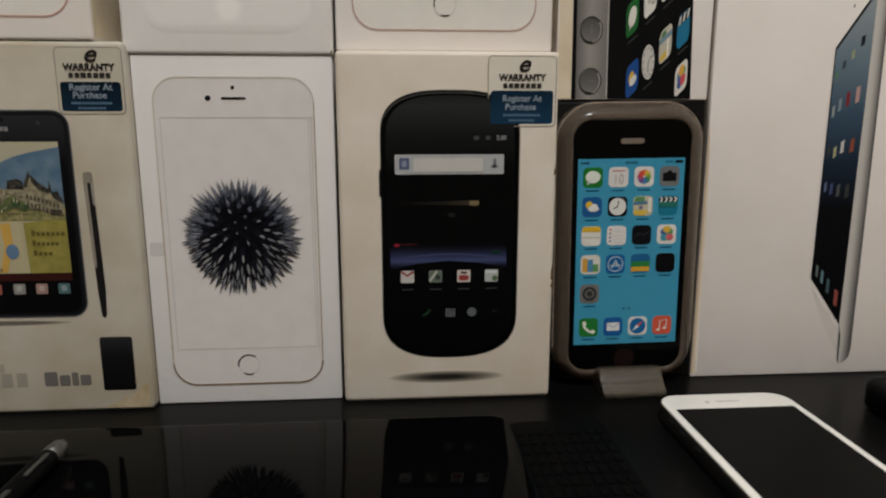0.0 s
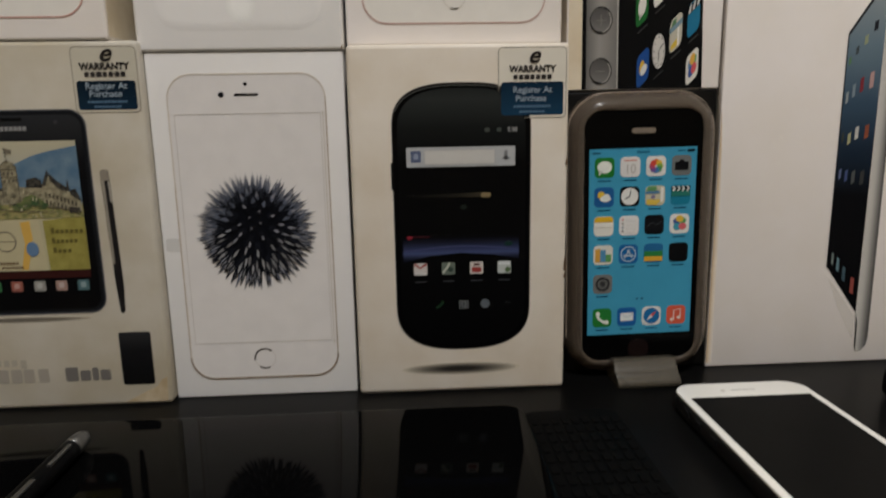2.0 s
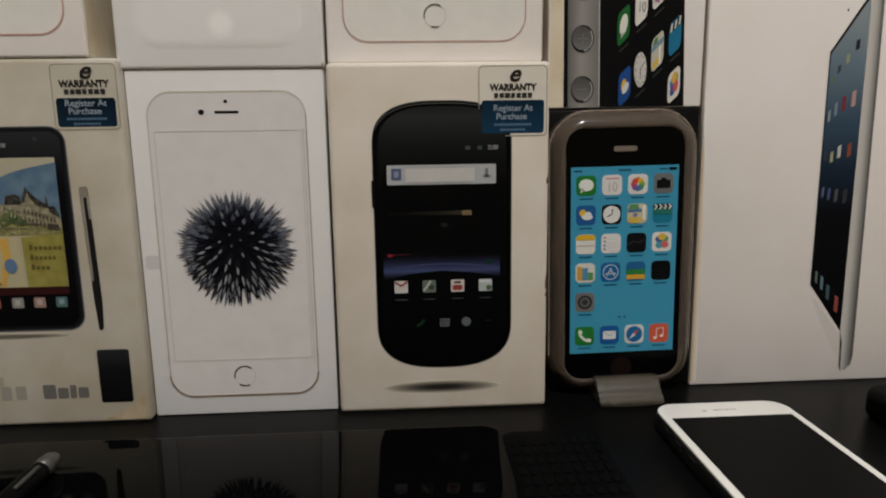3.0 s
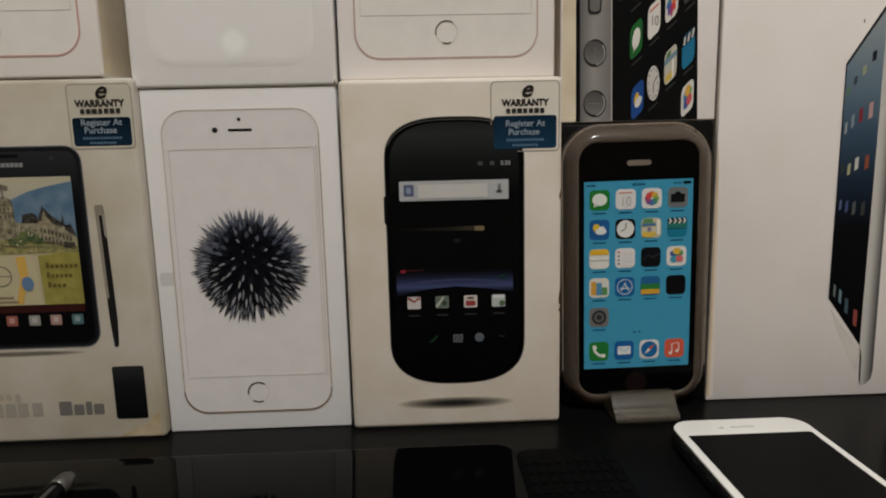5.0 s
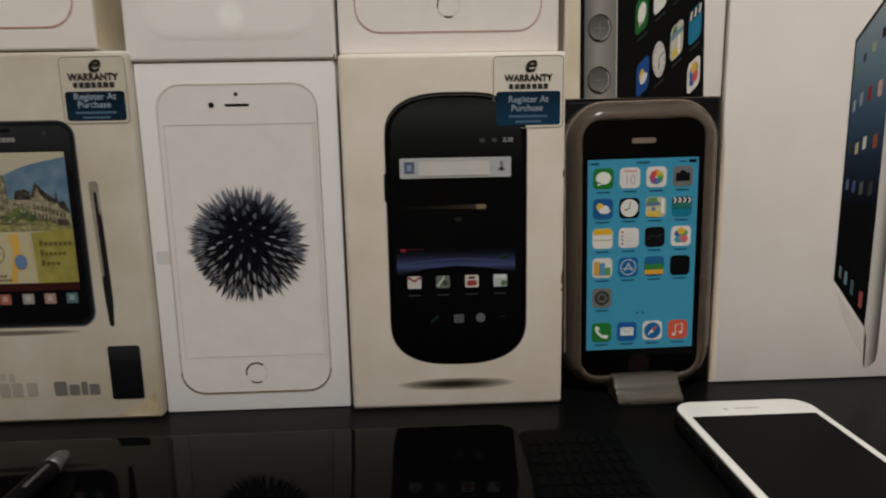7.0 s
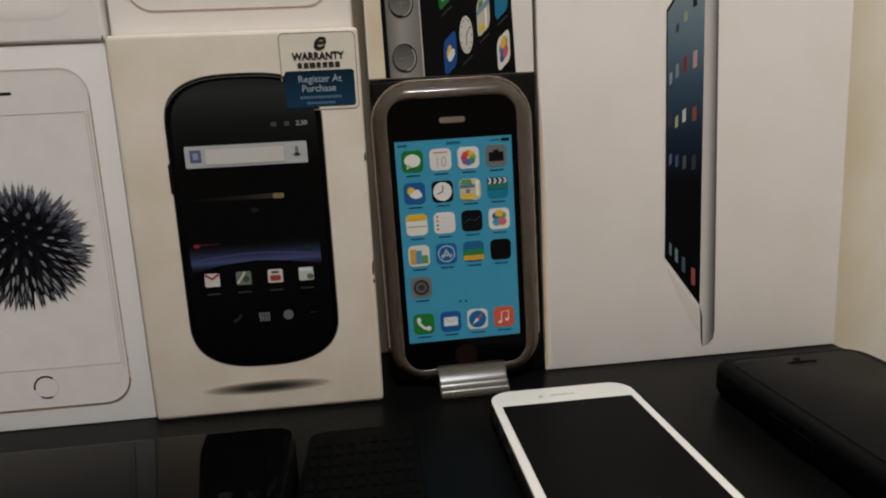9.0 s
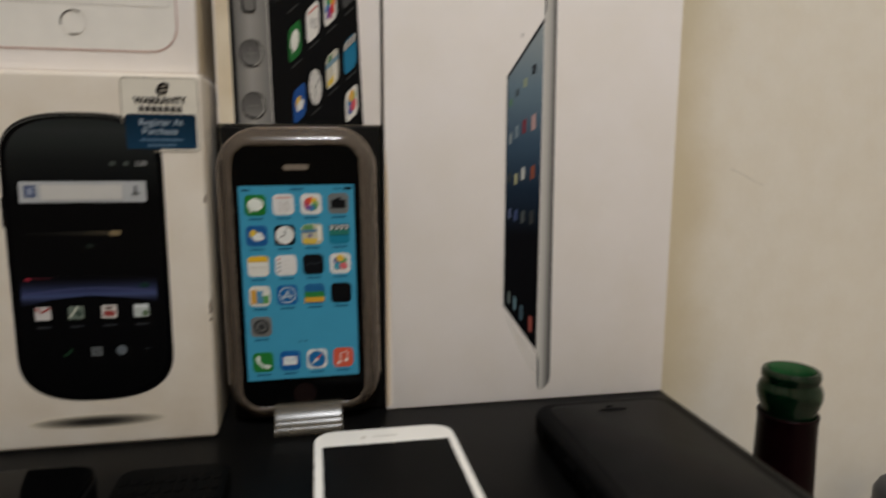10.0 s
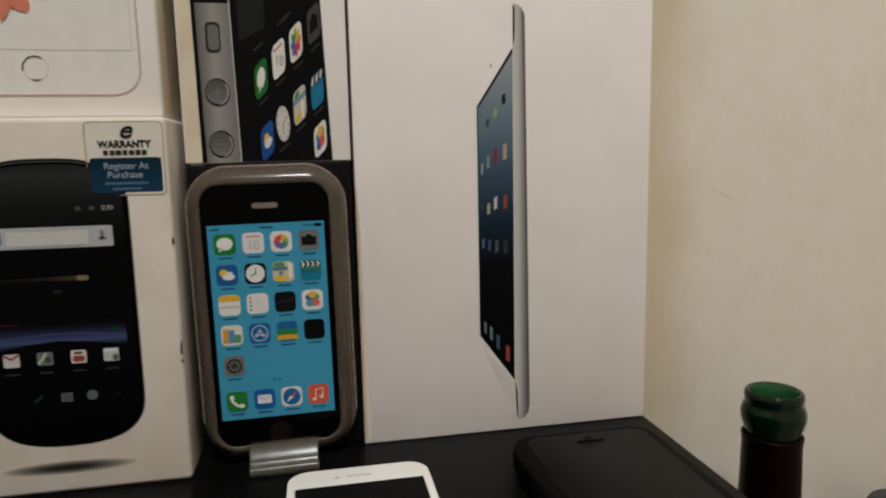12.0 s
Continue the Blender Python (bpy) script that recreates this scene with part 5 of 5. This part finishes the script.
    part("icon_mark", stroke([(x - 0.0029, z + 0.0018), (x, z - 0.0004), (x + 0.0029, z + 0.0018)], 0.0003, y4), ink(140, 168, 190), ic)
    ic, x, z = tile(2, 5, (214, 216, 214))
    mark(ic, oval(x, z, 0.0039, 0.0039), (34, 102, 156))
    mark(ic, [(x - 0.0024, z - 0.0024), (x + 0.0006, z - 0.0005), (x - 0.0005, z + 0.0006)], (218, 220, 220), 1)
    mark(ic, [(x + 0.0024, z + 0.0024), (x + 0.0006, z - 0.0005), (x - 0.0005, z + 0.0006)], (196, 84, 76), 1)
    ic, x, z = tile(3, 5, (206, 92, 70))
    for line in (((-0.0012, -0.0022), (-0.0012, 0.0022), (0.0020, 0.0028), (0.0020, -0.0012)),):
        part("icon_mark", stroke([(x + a, z + b) for a, b in line], 0.0005, y4), ink(232, 214, 204), ic)
    mark(ic, oval(x - 0.0019, z - 0.0023, 0.0009, 0.0007, 12), (232, 214, 204), 1)
    mark(ic, oval(x + 0.0013, z - 0.0014, 0.0009, 0.0007, 12), (232, 214, 204), 1)
    for dx in (-0.0012, 0.0012):
        part("page_dot", sheet(oval(0.1272 + dx, 0.0400, 0.0005, 0.0005, 10), y2), ink(20, 66, 90), face)
    t.rotation_euler, t.location.x = (0, radians(-0.75), 0), t.location.x + 0.0010


clear_case()


# ---- things lying on the bench ----
def outline_flat(x0, x1, y0, y1, r, n=8):
    return round_rect((x0 + x1) / 2, (y0 + y1) / 2, x1 - x0, y1 - y0, r, n)


def white_phone():
    x0, x1, y0, y1, top = 0.1318, 0.1902, 0.1275, 0.2510, 0.0085
    t = thing("phone", ((x0 + x1) / 2, (y0 + y1) / 2, 0.0), "white phone with a dark screen lying on the bench", "phone")
    part("body", slab(outline_flat(x0, x1, y0, y1, 0.0090, 10), 0.0003, top - 0.0012, 0.0008), DARK_METAL, t, "dark metal sides")
    part("front", slab(outline_flat(x0 + 0.0002, x1 - 0.0002, y0 + 0.0002, y1 - 0.0002, 0.0090, 10), top - 0.0011, top, 0.0004), WHITE_PLASTIC, t, "white front glass")
    part("screen", slab(outline_flat(x0 + 0.0034, x1 - 0.0034, y0 + 0.0150, y1 - 0.0150, 0.0004, 2), top + 0.00002, top + 0.00014), DULL_GLASS, t, "dark switched-off screen")
    cx = (x0 + x1) / 2
    part("earpiece", slab([(cx - 0.0050 + 0.0, y1 - 0.0088), (cx + 0.0050, y1 - 0.0088), (cx + 0.0050, y1 - 0.0074), (cx - 0.0050, y1 - 0.0074)], top + 0.00002, top + 0.0001), mat("grey_speaker_mesh", (0.64, 0.62, 0.58), 0.6, vary=0.2, scale=900), t)
    part("camera_dot", slab(outline_flat(cx - 0.0100, cx - 0.0080, y1 - 0.0095, y1 - 0.0075, 0.001, 4), top + 0.00002, top + 0.0001), ink(196, 190, 180), t)
    part("power_button", slab([(x1 - 0.018, y1 - 0.0002), (x1 - 0.008, y1 - 0.0002), (x1 - 0.008, y1 + 0.0004), (x1 - 0.018, y1 + 0.0004)], 0.0032, 0.0056), DARK_METAL, t)
    for y in (0.205, 0.218, 0.229):
        part("side_button", slab(outline_flat(x0 - 0.0005, x0 + 0.0006, y, y + 0.005, 0.0004, 3), 0.0030, 0.0055), DARK_METAL, t)


white_phone()


def cased_phone():
    x0, x1, y0, y1, top = 0.2285, 0.2965, 0.1180, 0.2560, 0.0128
    t = thing("phone", ((x0 + x1) / 2, (y0 + y1) / 2, 0.0), "black phone in a thick black rubber case on the bench", "phone")
    part("case", slab(outline_flat(x0, x1, y0, y1, 0.0110, 10), 0.0, top, 0.0030, 4), MATT_BLACK, t, "thick black rubber case")
    part("screen", slab(outline_flat(x0 + 0.0062, x1 - 0.0062, y0 + 0.006, y1 - 0.006, 0.0060, 8), top - 0.0002, top + 0.0003, 0.0001, 1), GREY_GLASS, t, "dull black screen")
    cx = (x0 + x1) / 2
    part("earpiece", slab(outline_flat(cx - 0.0062, cx + 0.0062, y1 - 0.0150, y1 - 0.0134, 0.0008, 4), top + 0.00032, top + 0.0005), RINGED, t)
    part("camera_dot", slab(outline_flat(cx - 0.0016, cx + 0.0016, y1 - 0.0112, y1 - 0.0100, 0.0006, 4), top + 0.00032, top + 0.0005), RINGED, t)
    part("switch_cutout", slab(outline_flat(x0 - 0.0003, x0 + 0.002, y1 - 0.032, y1 - 0.020, 0.0008, 4), 0.0042, 0.0086), RINGED, t)
    for y in (0.186, 0.200):
        part("side_button", slab(outline_flat(x0 - 0.0009, x0 + 0.002, y, y + 0.010, 0.0008, 4), 0.0042, 0.0086), MATT_BLACK, t)


cased_phone()


def gloss_slab():
    """Glossy black device lying before the boxes; its top mirrors them."""
    t = thing("tablet", (-0.06, 0.15, 0.0), "glossy black tablet lying flat and mirroring the boxes", "tablet")
    part("body", slab(outline_flat(-0.1986, 0.0600, 0.0546, 0.2155, 0.008, 8), 0.0002, 0.0171, 0.0014), MATT_BLACK, t)
    part("glass", slab(outline_flat(-0.1981, 0.0595, 0.0551, 0.2150, 0.0075, 8), 0.0172, 0.0189, 0.0005), GLOSS, t, "mirror-smooth black glass")


gloss_slab()


def keypad_phone():
    """Flat black device with rows of small keys."""
    x0, x1, y0, y1, top = 0.0620, 0.1010, 0.118, 0.2310, 0.0085
    t = thing("keypad_phone", ((x0 + x1) / 2, (y0 + y1) / 2, 0.0), "flat black keypad phone with rows of tiny dark keys", "phone")
    part("body", slab(outline_flat(x0, x1, y0, y1, 0.006, 8), 0.0, top, 0.0012), mat("dull_black_plastic", (0.0028, 0.0028, 0.0028), 0.55, vary=0.15, scale=80, spec=0.025), t)
    key = mat("dark_grey_keys", (0.0036, 0.0035, 0.0034), 0.6, vary=0.1, scale=300, spec=0.02)
    for i in range(9):
        for j in range(11):
            x, y = x0 + 0.0035 + 0.0040 * i, y0 + 0.030 + 0.0072 * j
            part("key", slab(outline_flat(x - 0.0013, x + 0.0013, y - 0.0024, y + 0.0024, 0.0005, 2), top + 0.00002, top + 0.0004), key, t)


keypad_phone()


def tube(name, profile, x, z, material, parent, label="", n=20):
    """A turned rod along y from (radius, y) points."""
    bm = bmesh.new()
    rows = [[bm.verts.new((x + r * math.cos(2 * math.pi * k / n), y, z + r * math.sin(2 * math.pi * k / n))) for k in range(n)] for r, y in profile]
    for a, c in zip(rows, rows[1:]):
        for k in range(n):
            bm.faces.new((a[k], a[(k + 1) % n], c[(k + 1) % n], c[k])).smooth = True
    for row in (rows[0], rows[-1]):
        bm.faces.new(row)
    bmesh.ops.recalc_face_normals(bm, faces=bm.faces[:])
    return part(name, bm, material, parent, label)


def pen():
    x, z = -0.0933, 0.0223
    t = thing("pen", (x, 0.14, 0.0190), "black pen with silver clip lying on the glossy tablet", "pen")
    tube("barrel", [(0.0011, 0.066), (0.0029, 0.079), (0.0033, 0.092), (0.0033, 0.181), (0.0031, 0.1870)], x, z, MATT_BLACK, t)
    tube("cap", [(0.0031, 0.1871), (0.0032, 0.1902), (0.0027, 0.1944), (0.0015, 0.1968)], x, z, WORN_SILVER, t, "worn silver end")
    part("clip", block(x + 0.0011, x + 0.0024, 0.1708, 0.1838, z + 0.0027, z + 0.0037, 0.0003), WORN_SILVER, t, "silver clip")
    part("ring", block(x + 0.0006, x + 0.0022, 0.1438, 0.1628, z + 0.0027, z + 0.0036, 0.0003), WORN_SILVER, t, "silver trim")


pen()


# ---- beside the bench ----
def bottle():
    cx, cy, rim = 0.3870, 0.2850, 0.0100
    base = -0.30
    t = thing("bottle", (cx, cy, base), "open green glass wine bottle with dark red foil", "bottle")
    outer = [(0.0, base), (0.036, base), (0.038, base + 0.005), (0.038, base + 0.150), (0.034, base + 0.175), (0.022, base + 0.205), (0.0158, base + 0.225), (0.0148, base + 0.240), (0.0142, rim - 0.030), (0.0140, rim - 0.0225), (0.0152, rim - 0.0195), (0.0164, rim - 0.0150), (0.0164, rim - 0.0115), (0.0152, rim - 0.0080), (0.0142, rim - 0.0065), (0.0148, rim - 0.0052), (0.0150, rim - 0.0028), (0.0144, rim - 0.0006), (0.0134, rim), (0.0122, rim - 0.0004), (0.0112, rim - 0.0020), (0.0104, rim - 0.0120), (0.0102, base + 0.222), (0.030, base + 0.160), (0.034, base + 0.012), (0.0, base + 0.012)]
    part("glass", lathe(cx, cy, outer, 48), BOTTLE_GLASS, t, "dark green glass")
    part("mouth", lathe(cx, cy, [(0.0101, rim - 0.0250), (0.0103, rim - 0.0120), (0.0111, rim - 0.0020), (0.0121, rim - 0.0003)], 48), LIT_GREEN_INSIDE, t, "inside of the mouth, coloured lighter for light through the glass")
    part("foil", lathe(cx, cy, [(0.0172, rim - 0.088), (0.0166, rim - 0.080), (0.0159, rim - 0.066), (0.0152, rim - 0.031), (0.0155, rim - 0.0260), (0.0158, rim - 0.0252), (0.0154, rim - 0.0244), (0.0144, rim - 0.0246)], 48), FOIL, t, "torn dark red foil sleeve")


bottle()


def canister():
    cx, cy, top = 0.5000, 0.3000, -0.0800
    t = thing("canister", (cx, cy, -0.30), "grey plastic canister standing beside the bottle", "canister")
    part("body", lathe(cx, cy, [(0.0, -0.30), (0.028, -0.30), (0.030, -0.296), (0.030, top - 0.035), (0.026, top - 0.024)], 40), GREY_PLASTIC, t)
    part("cap", lathe(cx, cy, [(0.0262, top - 0.0235), (0.0262, top - 0.006), (0.0240, top - 0.001), (0.0, top)], 40), GREY_PLASTIC, t, "round grey cap")


canister()
